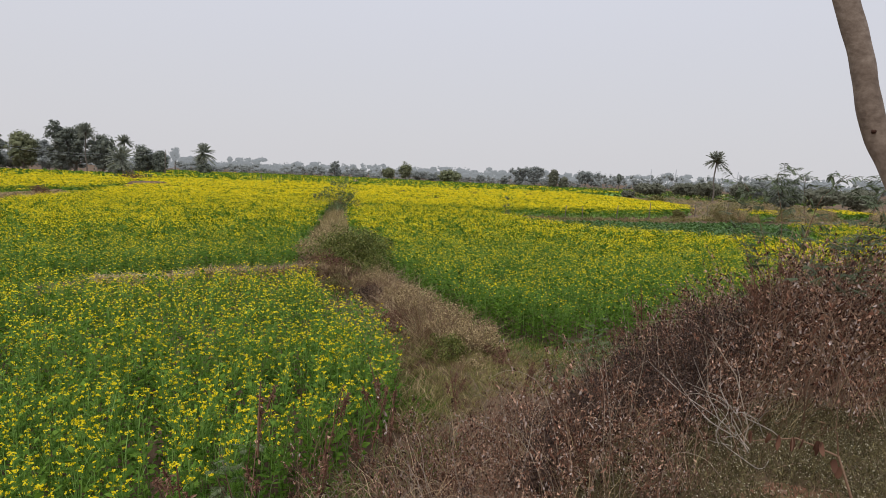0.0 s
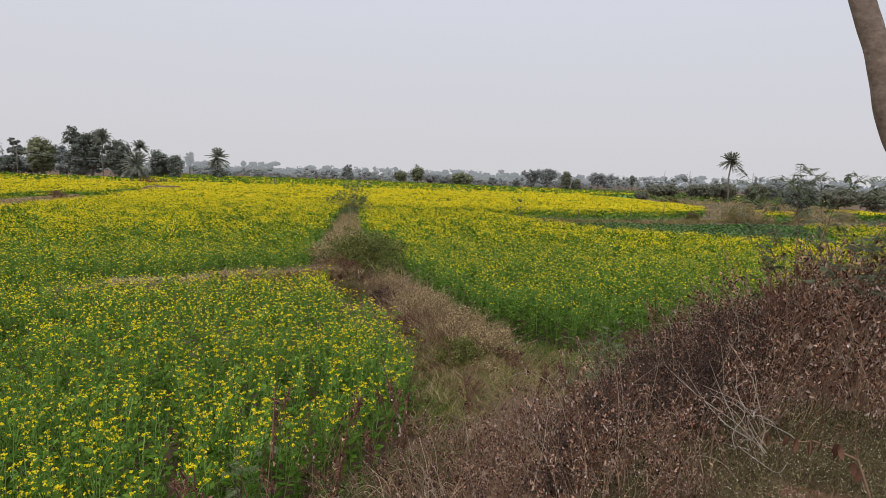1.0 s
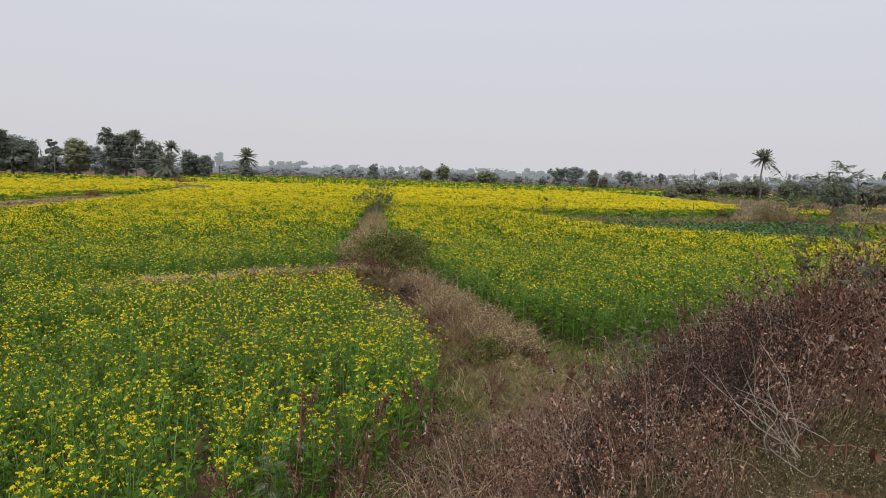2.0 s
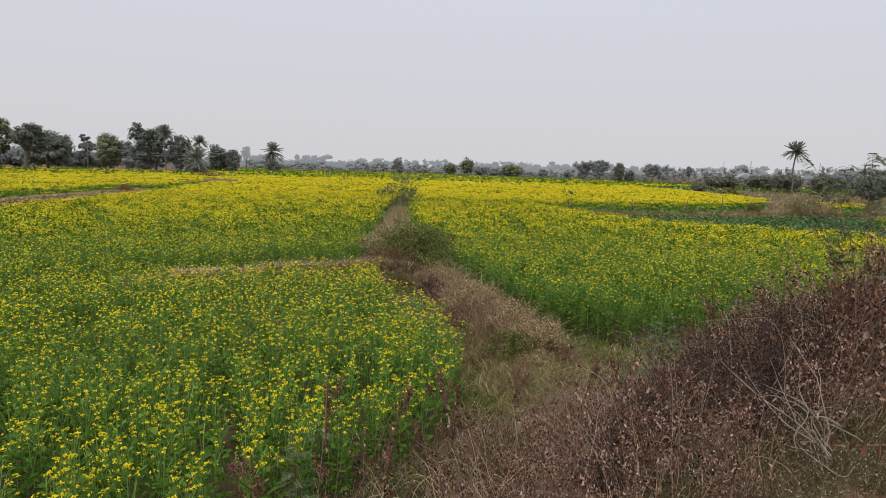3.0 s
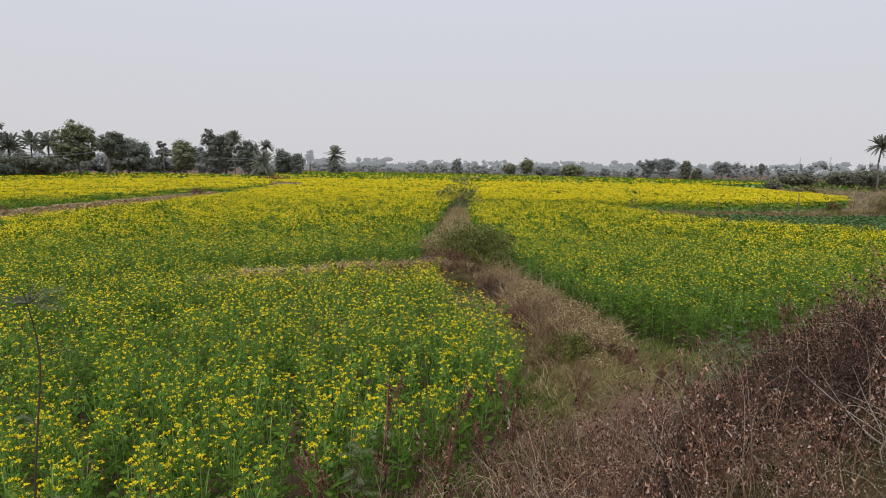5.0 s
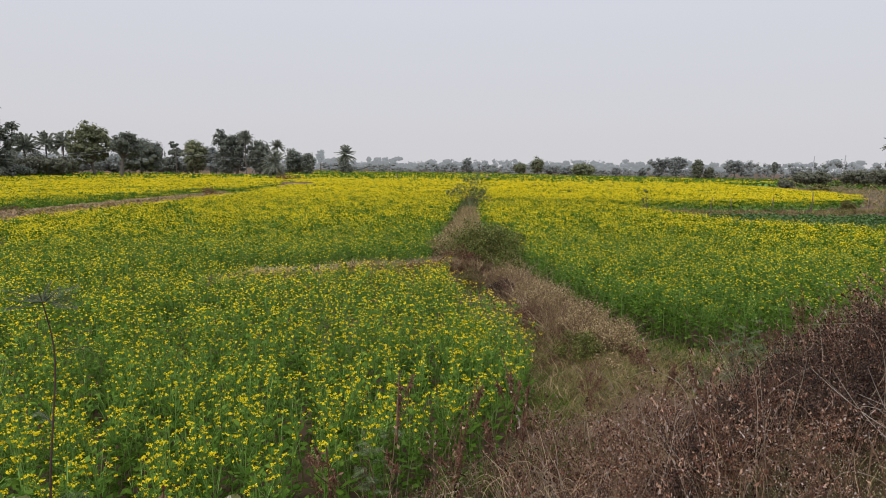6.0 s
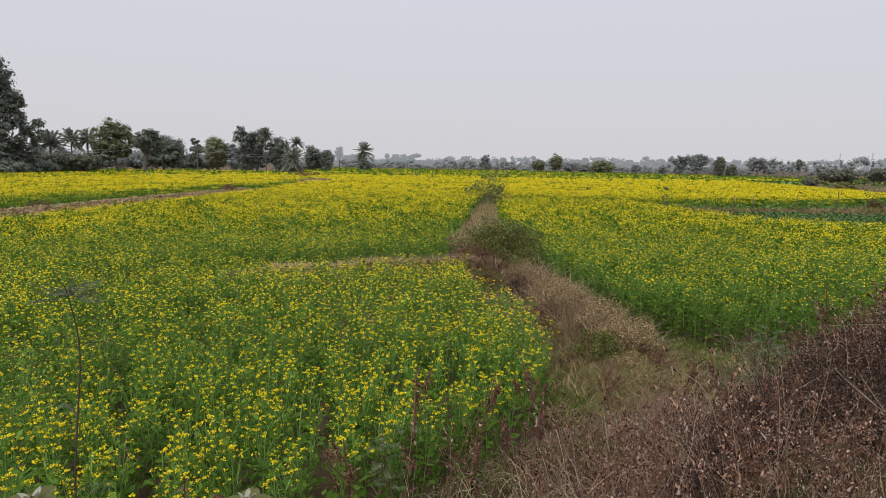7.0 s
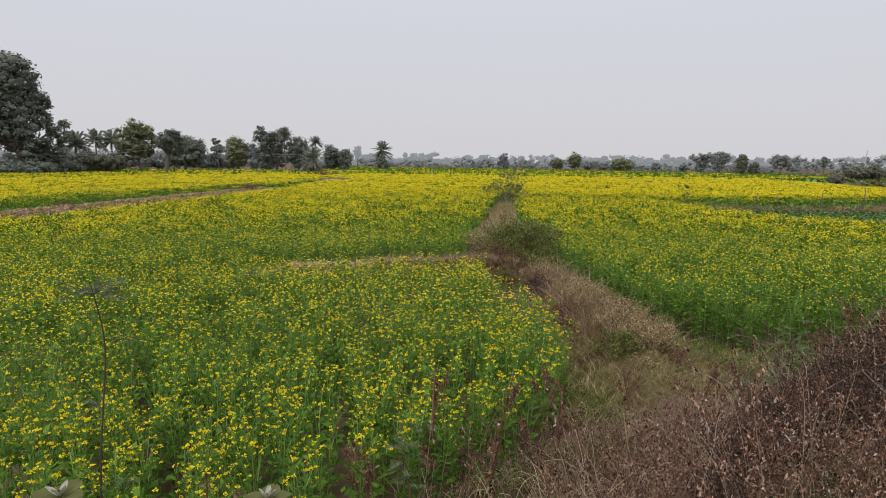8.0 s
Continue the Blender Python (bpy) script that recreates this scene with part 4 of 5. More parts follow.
# ---- the trees of the plain: azimuth, distance, height, width, look, leaf size, bare share of the trunk ----
for row in [
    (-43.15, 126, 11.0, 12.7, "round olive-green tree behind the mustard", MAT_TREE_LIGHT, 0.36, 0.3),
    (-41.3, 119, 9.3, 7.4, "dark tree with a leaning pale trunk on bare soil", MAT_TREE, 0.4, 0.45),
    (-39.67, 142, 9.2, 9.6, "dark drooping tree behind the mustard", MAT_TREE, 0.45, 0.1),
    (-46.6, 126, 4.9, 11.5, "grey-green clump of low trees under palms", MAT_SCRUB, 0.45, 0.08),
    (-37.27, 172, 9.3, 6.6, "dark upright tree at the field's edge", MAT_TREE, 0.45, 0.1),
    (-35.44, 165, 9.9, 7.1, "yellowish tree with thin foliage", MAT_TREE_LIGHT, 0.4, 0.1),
    (-34.14, 185, 9.2, 6.4, "grey-green tree in the haze", MAT_HAZED, 0.5, 0.1),
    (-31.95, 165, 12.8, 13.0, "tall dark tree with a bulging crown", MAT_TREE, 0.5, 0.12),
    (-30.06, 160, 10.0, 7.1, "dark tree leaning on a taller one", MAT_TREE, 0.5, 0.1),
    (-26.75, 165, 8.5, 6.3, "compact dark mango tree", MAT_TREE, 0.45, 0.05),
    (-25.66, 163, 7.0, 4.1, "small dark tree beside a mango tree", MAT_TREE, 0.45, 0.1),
    (-10.58, 235, 7.6, 6.8, "slender grey-green tree beyond the fields", MAT_HAZED, 0.5, 0.25),
    (-8.11, 250, 3.4, 6.3, "low grey bush beyond the fields", MAT_HAZED, 0.5, 0.05),
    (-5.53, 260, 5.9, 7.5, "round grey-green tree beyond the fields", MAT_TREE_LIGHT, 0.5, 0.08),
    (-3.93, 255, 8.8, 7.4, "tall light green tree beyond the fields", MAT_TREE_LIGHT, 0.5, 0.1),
    (-2.59, 265, 5.0, 7.6, "grey-green tree beyond the fields", MAT_HAZED, 0.5, 0.08),
    (-1.33, 240, 4.1, 6.9, "low grey-green tree beyond the fields", MAT_HAZED, 0.5, 0.05),
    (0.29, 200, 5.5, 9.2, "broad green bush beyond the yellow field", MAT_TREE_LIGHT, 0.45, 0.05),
    (3.31, 250, 4.7, 4.3, "small tree in the haze", MAT_HAZED, 0.5, 0.1),
    (5.60, 240, 3.9, 3.7, "small tree in the haze", MAT_HAZED, 0.5, 0.1),
    (7.05, 230, 8.4, 8.8, "broad hazy tree with a flat top", MAT_HAZED, 0.5, 0.3),
    (8.55, 228, 8.6, 8.3, "broad hazy tree with a flat top", MAT_HAZED, 0.5, 0.3),
    (10.26, 170, 6.4, 3.9, "narrow dusty tree at the field's end", MAT_SCRUB, 0.4, 0.05),
    (11.21, 172, 4.3, 3.3, "small dusty tree at the field's end", MAT_SCRUB, 0.4, 0.05),
    (13.15, 280, 8.3, 10.2, "rounded tree on the green flat land", MAT_HAZED, 0.55, 0.25),
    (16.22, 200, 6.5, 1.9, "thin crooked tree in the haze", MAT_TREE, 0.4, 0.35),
    (19.01, 150, 3.6, 8.7, "low scrub of thorny trees", MAT_SCRUB, 0.4, 0.05),
    (22.11, 160, 4.0, 9.2, "low scrub of thorny trees", MAT_SCRUB, 0.4, 0.05),
    (23.94, 140, 4.5, 6.7, "thorny tree at a palm's foot", MAT_SCRUB, 0.4, 0.1),
    (26.41, 145, 4.3, 5.6, "low scrub of thorny trees", MAT_SCRUB, 0.4, 0.1),
    (27.69, 170, 5.3, 8.2, "grey-green tree beyond the scrub", MAT_HAZED, 0.45, 0.1),
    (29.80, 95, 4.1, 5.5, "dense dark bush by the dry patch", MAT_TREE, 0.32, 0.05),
    (32.23, 110, 3.8, 7.4, "scrub tree by the dry patch", MAT_SCRUB, 0.35, 0.1),
    (34.87, 100, 3.9, 5.8, "scrub tree by the dry patch", MAT_SCRUB, 0.35, 0.1),
    (17.18, 120, 1.9, 3.0, "small scrub bush at the field's end", MAT_SCRUB, 0.3, 0.05),
    # this one borrows the far woods' glowing haze colour
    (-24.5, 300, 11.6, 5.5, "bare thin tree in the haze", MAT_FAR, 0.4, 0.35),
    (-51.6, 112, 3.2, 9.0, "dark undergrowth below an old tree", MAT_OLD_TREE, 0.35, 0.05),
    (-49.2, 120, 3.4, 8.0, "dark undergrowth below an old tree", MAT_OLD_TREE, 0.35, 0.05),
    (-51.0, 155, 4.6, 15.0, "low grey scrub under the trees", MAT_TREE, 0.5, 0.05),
    (-48.6, 160, 5.4, 13.0, "low grey scrub under the palms", MAT_HAZED, 0.5, 0.05),
    (-44.8, 158, 5.0, 13.0, "low grey scrub behind the trees", MAT_HAZED, 0.5, 0.05),
    (-41.9, 165, 6.4, 13.0, "hazy tree behind the mustard", MAT_HAZED, 0.5, 0.05),
    (-38.4, 178, 5.6, 13.0, "low grey scrub behind the trees", MAT_HAZED, 0.5, 0.05),
    (-36.2, 190, 6.0, 12.0, "hazy low trees behind the fields", MAT_HAZED, 0.5, 0.05),
    (-33.0, 182, 4.8, 13.0, "low grey scrub behind the fields", MAT_HAZED, 0.5, 0.05),
    (-28.9, 186, 4.2, 12.0, "low grey scrub behind the fields", MAT_HAZED, 0.5, 0.05),
    (-22.18, 189, 4.4, 5.6, "dark bush round the foot of a date palm", MAT_TREE, 0.4, 0.05),
    (19.58, 80, 1.9, 2.7, "dark thorn bush at the corner of the yellow field", MAT_BUSH, 0.2, 0.05),
]:
    a, d, h, w, label, mat, leaf, bare = row
    many = d < 180 and mat is not MAT_HAZED
    tree(polar(a, d), h, w * (1.1 if a < -24 and w < 14 else 1.0), label, mat, int(a * 100) % 9973, int(70 + 9 * w) if many else int(40 + 3.5 * w), 32 if many else 26, leaf * (0.85 if many else 1.0), bare if bare >= 0.3 else bare * 0.5, LOBES.get(label))
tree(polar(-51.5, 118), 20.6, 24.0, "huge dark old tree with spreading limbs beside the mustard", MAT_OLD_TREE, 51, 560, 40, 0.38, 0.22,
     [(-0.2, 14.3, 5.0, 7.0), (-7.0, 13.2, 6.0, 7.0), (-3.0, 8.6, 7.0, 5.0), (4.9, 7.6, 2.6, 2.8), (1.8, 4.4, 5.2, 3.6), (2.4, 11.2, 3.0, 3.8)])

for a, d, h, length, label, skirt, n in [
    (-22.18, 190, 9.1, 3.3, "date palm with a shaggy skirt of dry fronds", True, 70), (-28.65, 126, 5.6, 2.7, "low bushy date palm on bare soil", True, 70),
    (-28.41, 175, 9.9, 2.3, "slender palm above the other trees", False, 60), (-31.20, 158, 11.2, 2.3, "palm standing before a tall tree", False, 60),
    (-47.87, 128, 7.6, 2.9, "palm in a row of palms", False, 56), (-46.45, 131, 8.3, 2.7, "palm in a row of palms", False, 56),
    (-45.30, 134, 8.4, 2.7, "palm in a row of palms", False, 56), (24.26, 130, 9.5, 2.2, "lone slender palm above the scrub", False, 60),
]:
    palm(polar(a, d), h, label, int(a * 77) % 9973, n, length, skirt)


# far woods in the haze, one uncountable mass
woods, r = Soup(), np.random.default_rng(12)
rows = [(-17.79, 420, 11.3, 18.2), (-19.38, 400, 8.1, 10.0), (-16.18, 480, 8.7, 9.2), (-14.42, 600, 8.5, 23.1), (-11.83, 650, 10.0, 37.5), (-0.53, 550, 9.9, 31.7), (1.65, 500, 11.0, 43.3), (5.20, 450, 8.7, 10.4), (11.33, 400, 9.3, 23.1)]
rows += [(a, 500 + r.uniform(-60, 160), r.uniform(7.0, 13.0), r.uniform(12, 26)) for a in np.arange(-58, 42, 0.8)]
for a, d, h, w in rows:
    x, y = polar(a, d)
    blobs = [((x + r.uniform(-0.45, 0.45) * w, y + r.uniform(-4, 4), h * r.uniform(0.1, 0.8)), (w * r.uniform(0.1, 0.2), w * 0.15, h * r.uniform(0.15, 0.22))) for _ in range(14)]
    for c, rad in blobs[:8]:
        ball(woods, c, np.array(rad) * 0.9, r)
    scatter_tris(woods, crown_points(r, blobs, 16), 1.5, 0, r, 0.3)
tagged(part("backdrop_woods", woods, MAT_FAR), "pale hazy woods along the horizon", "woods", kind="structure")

# a nearer broken line of trees beyond the fields, haze put into their grey
hedge, r = Soup(), np.random.default_rng(14)
for a in np.arange(-24, 46, 0.75):
    x, y = polar(a + r.uniform(-0.3, 0.3), 310 + r.uniform(-40, 50))
    h, w = r.uniform(3.5, 8.5) * (1.15 if a > 12 else 0.8), r.uniform(5, 11)
    blobs = [((x + r.uniform(-0.45, 0.45) * w, y + r.uniform(-3, 3), h * r.uniform(0.03, 0.82)), (w * r.uniform(0.12, 0.22), w * 0.18, h * r.uniform(0.14, 0.2))) for _ in range(12)]
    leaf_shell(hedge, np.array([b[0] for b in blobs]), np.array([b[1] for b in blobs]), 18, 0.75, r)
tagged(part("far_trees", hedge, MAT_HAZED, smooth=True), "broken line of hazy trees beyond the fields", "woods", kind="stuff")


# ---- single plants of the fields' edges ----
def bush(place, h, width, label, mat, seed, leaf=0.08, clumps=24, per=60, name="bush", twig=MAT_DRY_STEM, group="bushes", z=None):
    """A shrub: many thin branches from the ground and small leaves in loose clumps."""
    r = np.random.default_rng(seed)
    x, y = place
    ob = thing(name, pose(x, y, float(height(x, y)) if z is None else z), label, "bush", group)
    leaves, blobs = Soup(), []
    for _ in range(clumps):
        a, q = r.uniform(0, 6.28), np.sqrt(r.uniform(0.02, 1))
        zz = h * r.uniform(0.15, 0.92) * (1 - 0.35 * q * q)
        c = np.array([np.cos(a) * q * width * 0.42, np.sin(a) * q * width * 0.42, zz])
        wood = Soup()
        tube(wood, [(r.normal(0, 0.04 * width), r.normal(0, 0.04 * width), 0), c * [0.5, 0.5, 0.6] + r.normal(0, 0.03, 3), c, c * [1.12, 1.12, 1.1]], np.array([0.012, 0.008, 0.004, 0.002]) * max(0.5, h / 1.6), 3)
        part("branch", wood, twig, ob)
        size = width * r.uniform(0.08, 0.16)
        blobs.append((c, (size, size, size * 0.9)))
    scatter_quads(leaves, crown_points(r, blobs, per), leaf, 0, r, 0.2)
    part("foliage", leaves, mat, ob)
    return ob


bush((-2.55, 16.2), 1.45, 2.6, "olive-green thorny bush on the dry bund", MAT_THORN, 3, 0.055, 64, 190, twig=MAT_THORN)
bush((-3.6, 17.4), 1.35, 1.8, "brownish twiggy bush on the dry bund", MAT_STRAW, 5, 0.045, 44, 80)
bush((-3.7, 19.6), 1.2, 1.6, "brownish twiggy bush on the dry bund", MAT_BUSH, 6, 0.05, 40, 70)
bush((-3.0, 15.1), 0.85, 1.5, "dark brown dead brush where two bunds meet", MAT_RUST, 15, 0.04, 34, 90)
bush((-1.95, 15.2), 0.9, 1.3, "olive-green thorny bush on the dry bund", MAT_THORN, 13, 0.045, 30, 130, twig=MAT_THORN)
bush((-7.4, 41.6), 2.55, 2.6, "loose green shrub with broad leaves at the bund's end", MAT_SAPLING, 7, 0.14, 44, 26)
bush((-8.9, 42.5), 2.1, 1.5, "thin grey-green shrub beside a larger one", MAT_SHRUB, 8, 0.13, 18, 22)
bush((-6.3, 41.0), 1.1, 1.5, "low grey weeds at the bund's end", MAT_BUSH, 9, 0.1, 16, 40)
for x, y, h, w, seed, mat in [(0.15, 10.2, 0.6, 1.1, 100, MAT_STRAW), (0.55, 9.3, 0.5, 1.0, 101, MAT_STRAW), (-0.5, 11.5, 0.62, 1.0, 102, MAT_STRAW), (-0.95, 12.6, 0.5, 0.9, 103, MAT_STRAW), (-0.75, 10.9, 0.35, 0.8, 104, MAT_RUST), (-1.5, 13.0, 0.45, 1.0, 105, MAT_PURPLE), (0.1, 9.0, 0.38, 0.8, 106, MAT_THORN), (-1.7, 14.2, 0.6, 1.1, 107, MAT_STRAW), (-2.4, 14.1, 0.5, 1.0, 108, MAT_BUSH)]:
    bush((x, y), h, w, "low twiggy dried bush on the bund", mat, seed, 0.028, 30, 110, group="dried bushes on the bund")
for k, (x, y, _) in enumerate(sprinkle([(0.2, 7.4), (2.2, 8.7), (4.0, 9.9), (3.4, 10.4), (1.9, 9.9), (0.6, 9.3)], 3.2, np.random.default_rng(4))):
    bush((x, y), 0.2 + 0.06 * (k % 4), 0.55 + 0.1 * (k % 3), "low weed growing on the trampled path", (MAT_OLIVE, MAT_RUST, MAT_SHRUB, MAT_STRAW, MAT_THORN)[k % 5], 120 + k, 0.024, 14, 50, name="weed", group="weeds on the path")
# bushes added in the thicket's hollows, their dark colour standing for shade
for x, y, h, w, seed in [(2.1, 4.75, 0.9, 0.8, 90), (1.75, 4.6, 0.7, 0.8, 92), (1.65, 3.95, 0.5, 0.6, 93), (1.25, 4.3, 0.5, 0.6, 94), (1.0, 4.9, 0.5, 0.7, 96), (0.75, 3.7, 0.4, 0.6, 97), (0.2, 3.5, 0.4, 0.5, 98), (1.5, 5.3, 0.6, 0.8, 110), (0.95, 4.2, 0.45, 0.6, 111), (1.95, 5.5, 0.75, 0.8, 112), (1.4, 4.85, 0.6, 0.7, 113), (2.5, 5.3, 0.85, 0.8, 114), (2.1, 4.3, 0.65, 0.6, 115), (2.2, 5.9, 0.8, 0.9, 116), (2.7, 5.0, 0.9, 0.9, 117), (3.2, 5.6, 0.9, 1.0, 118), (1.75, 5.0, 0.65, 0.8, 119)]:
    bush((x, y), h, w, "purplish dead bush of fine twigs, darkened for shade on the bank", MAT_PURPLE, seed, 0.017, 44, 70, twig=MAT_PURPLE)
bush((4.4, 42.2), 1.95, 0.75, "young sapling with a few broad leaves", MAT_SHRUB, 11, 0.17, 8, 12, name="sapling")
for k, (x, y, h, w) in enumerate([(3.8, 76, 1.45, 2.4), (-5.3, 73, 1.35, 1.4), (11.4, 79, 1.3, 1.8), (1.3, 93, 1.5, 2.0), (-1.7, 62.5, 1.3, 0.7), (-3.0, 50.7, 1.3, 0.6), (6.5, 84, 1.35, 0.9), (-0.8, 56, 1.25, 0.5)]):
    bush((x, y), h, w, "dark weedy shrub standing in the yellow mustard", MAT_BUSH, 40 + k, 0.14, 14, 26)
for k, (x, y, h, w) in enumerate([(22.6, 48.0, 2.1, 2.6), (25.5, 50.5, 1.7, 2.6), (29.0, 54, 1.9, 2.6), (33, 58, 1.3, 2.6), (38.5, 60, 1.5, 3.0), (27, 58, 1.0, 1.6), (20.5, 52, 1.0, 1.4), (45, 62, 1.4, 3.2)]):
    bush((x, y), h, w, "faded reddish-brown dry bush on waste land", MAT_STRAW if k % 3 else MAT_BUSH, 60 + k, 0.07, 40, 90)
bush((-31.9, 63.4), 1.1, 3.0, "reddish-brown dry brush on a bare mound", MAT_STRAW, 80, 0.1, 30, 40)
bush((-47, 90), 1.6, 7.5, "brown dry brush round the foot of a palm", MAT_RUST, 81, 0.2, 40, 40)
bush((-28.0, 67), 1.0, 3.2, "grey-green brush on a bare mound", MAT_BUSH, 82, 0.12, 24, 40)
bush((-29.5, 43.2), 0.75, 1.5, "dark dry tuft on the west bund", MAT_RUST, 83, 0.07, 24, 40)
bush((-27.6, 24.0), 0.7, 1.1, "dark dry tuft on the west bund", MAT_RUST, 84, 0.05, 24, 40)

# bare soil: a mound in the fields and a patch under a tree
for name, label, (x, y), (rx, ry), h in (("soil_mound", "bare pale brown soil mound between the fields", (-33.2, 66.0), (3.0, 4.6), 1.2), ("soil_mound", "bare soil under the leaning tree", (-77.5, 88), (8, 4), 0.7)):
    s = Soup()
    n, k = 40, 8
    v = [(0, 0, h)] + [((i / k) * rx * np.cos(6.283 * j / n) * (1 + 0.12 * np.sin(3 * 6.283 * j / n)), (i / k) * ry * np.sin(6.283 * j / n) * (1 + 0.1 * np.sin(5 * 6.283 * j / n)), h * (1 - smooth(0.45, 1, i / k)) - 0.06 + 0.03 * np.sin(7 * j + i)) for i in range(1, k + 1) for j in range(n)]
    f = [(1 + i * n + j, 1 + (i + 1) * n + j, 1 + (i + 1) * n + (j + 1) % n, 1 + i * n + (j + 1) % n) for i in range(k - 1) for j in range(n)]
    s.add(v, f)
    s.f.append(np.array([(0, 1 + j, 1 + (j + 1) % n) for j in range(n)]))
    s.m.append(np.zeros(n, int))
    ob = part(name, s, MAT_SOIL, smooth=True)
    ob.location = (x, y, float(height(x, y)))
    tagged(ob, label, "mound", kind="structure")


# posts, poles and wires
def post(x, y, h, label, r=0.035, name="fence_post", tilt=0.0, mat=MAT_POST):
    s = Soup()
    tube(s, [(0, 0, -0.1), (tilt * 0.5, 0, h * 0.5), (tilt, 0, h), (tilt, 0, h + 0.01)], [r * 1.15, r, r * 0.9, 0.001], 6)
    ob = part(name, s, mat)
    ob.location = (x, y, float(height(x, y)))
    return tagged(ob, label, "post", "posts")


for x, y, h, tilt in [(9.3, 45.6, 1.2, 0.08), (10.9, 46.6, 1.1, -0.05), (13.8, 47.4, 1.25, 0.1), (17.2, 49.6, 1.5, 0.02), (22.6, 53.4, 1.6, 0.03), (24.1, 54.2, 1.3, -0.05), (25.6, 53.6, 1.7, 0.06), (31, 56, 1.4, 0.04)]:
    post(x, y, h, "thin crooked wooden fence post", tilt=tilt)
post(-33.4, 107.5, 1.9, "stout wooden stake standing in the mustard", 0.12, "stake")
POLES = [(-64.1, 135.6, 6.4), (-92, 122, 6.2), (-80.5, 92, 6.0), (-101, 76, 6.0)]
for x, y, h in POLES:
    post(x, y, h, "slim grey power pole", 0.09, "power_pole", 0.1)
for (x0, y0, h0), (x1, y1, h1), drop in ((POLES[0], POLES[1], 1.6), (POLES[1], POLES[2], 2.2), (POLES[2], POLES[3], 1.5)):
    for dz in (0.0, -0.45):
        s, t = Soup(), np.linspace(0, 1, 16)
        tube(s, np.column_stack([x0 + (x1 - x0) * t, y0 + (y1 - y0) * t, h0 + (h1 - h0) * t - drop * 4 * t * (1 - t) + dz]), 0.02, 3)
        tagged(part("power_line", s, MAT_WIRE), "thin sagging overhead wire between poles", "wire", "overhead wires")
for x, y, h in [polar(21.0, 210) + (8.0,), polar(18.9, 220) + (8.0,), polar(26.0, 200) + (7.5,)]:
    post(x, y, h, "pale concrete pole among the trees", 0.14, "utility_pole", 0.4, MAT_WIRE)
s = Soup()
tube(s, [(-0.6, 0, 0.25), (-0.3, 0, 0.35), (0.25, 0.1, 0.4), (0.6, 0, 0.25)], [0.1, 0.3, 0.32, 0.1], 9)
tagged(part("cloth_heap", s, MAT_CLOTH), "faded orange cloth heap at the field's edge", "cloth").location = (-19.5, 128, 0.75)


# ---- things near the lookout ----
# the leaning trunk of a young tree
trunk_tree = thing("young_tree", pose(1.008, 1.2, float(height(1.008, 1.2))), "leaning young tree with pale brown bark and knots", "tree")
s = Soup()
path = np.array([(0.16, -0.08, -0.1), (0.14, -0.08, 0.6), (0.06, -0.05, 1.2), (-0.04, 0.02, 1.55), (-0.065, 0.04, 1.63), (-0.09, 0.06, 1.69), (-0.114, 0.07, 1.74), (-0.129, 0.08, 1.81), (-0.141, 0.085, 1.87), (-0.16, 0.09, 1.93), (-0.18, 0.105, 2.0), (-0.24, 0.14, 2.25), (-0.3, 0.2, 2.9)])
radii = np.array([0.034, 0.031, 0.029, 0.0275, 0.0268, 0.0262, 0.0242, 0.0226, 0.0222, 0.0225, 0.0235, 0.0225, 0.02])
fine = np.linspace(0, len(path) - 1, 60)
path = np.column_stack([np.interp(fine, np.arange(len(path)), path[:, i]) for i in range(3)])
radii = np.interp(fine, np.arange(len(radii)), radii)
for _ in range(4):
    path[1:-1] = (path[:-2] + 2 * path[1:-1] + path[2:]) / 4
tube(s, path, radii * 1.03 * (1 + 0.025 * np.sin(fine * 5.0)), 18)
part("trunk", s, MAT_BARK, trunk_tree, smooth=True)
for (x, y, z), r0 in (((-0.125, 0.049, 1.725), 0.006), ((-0.146, 0.078, 1.925), 0.0065)):
    s = Soup()
    ball(s, (x, y, z), (r0, r0, r0 * 0.8), np.random.default_rng(2))
    part("knot", s, MAT_DRY_LEAF, trunk_tree, "dark knot in the bark", smooth=True)
s = Soup()
tube(s, [(-0.18, 0.105, 2.0), (-0.15, 0.1, 2.05), (-0.13, 0.11, 2.12)], [0.01, 0.007, 0.004], 7)
part("branch", s, MAT_BARK, trunk_tree, smooth=True)


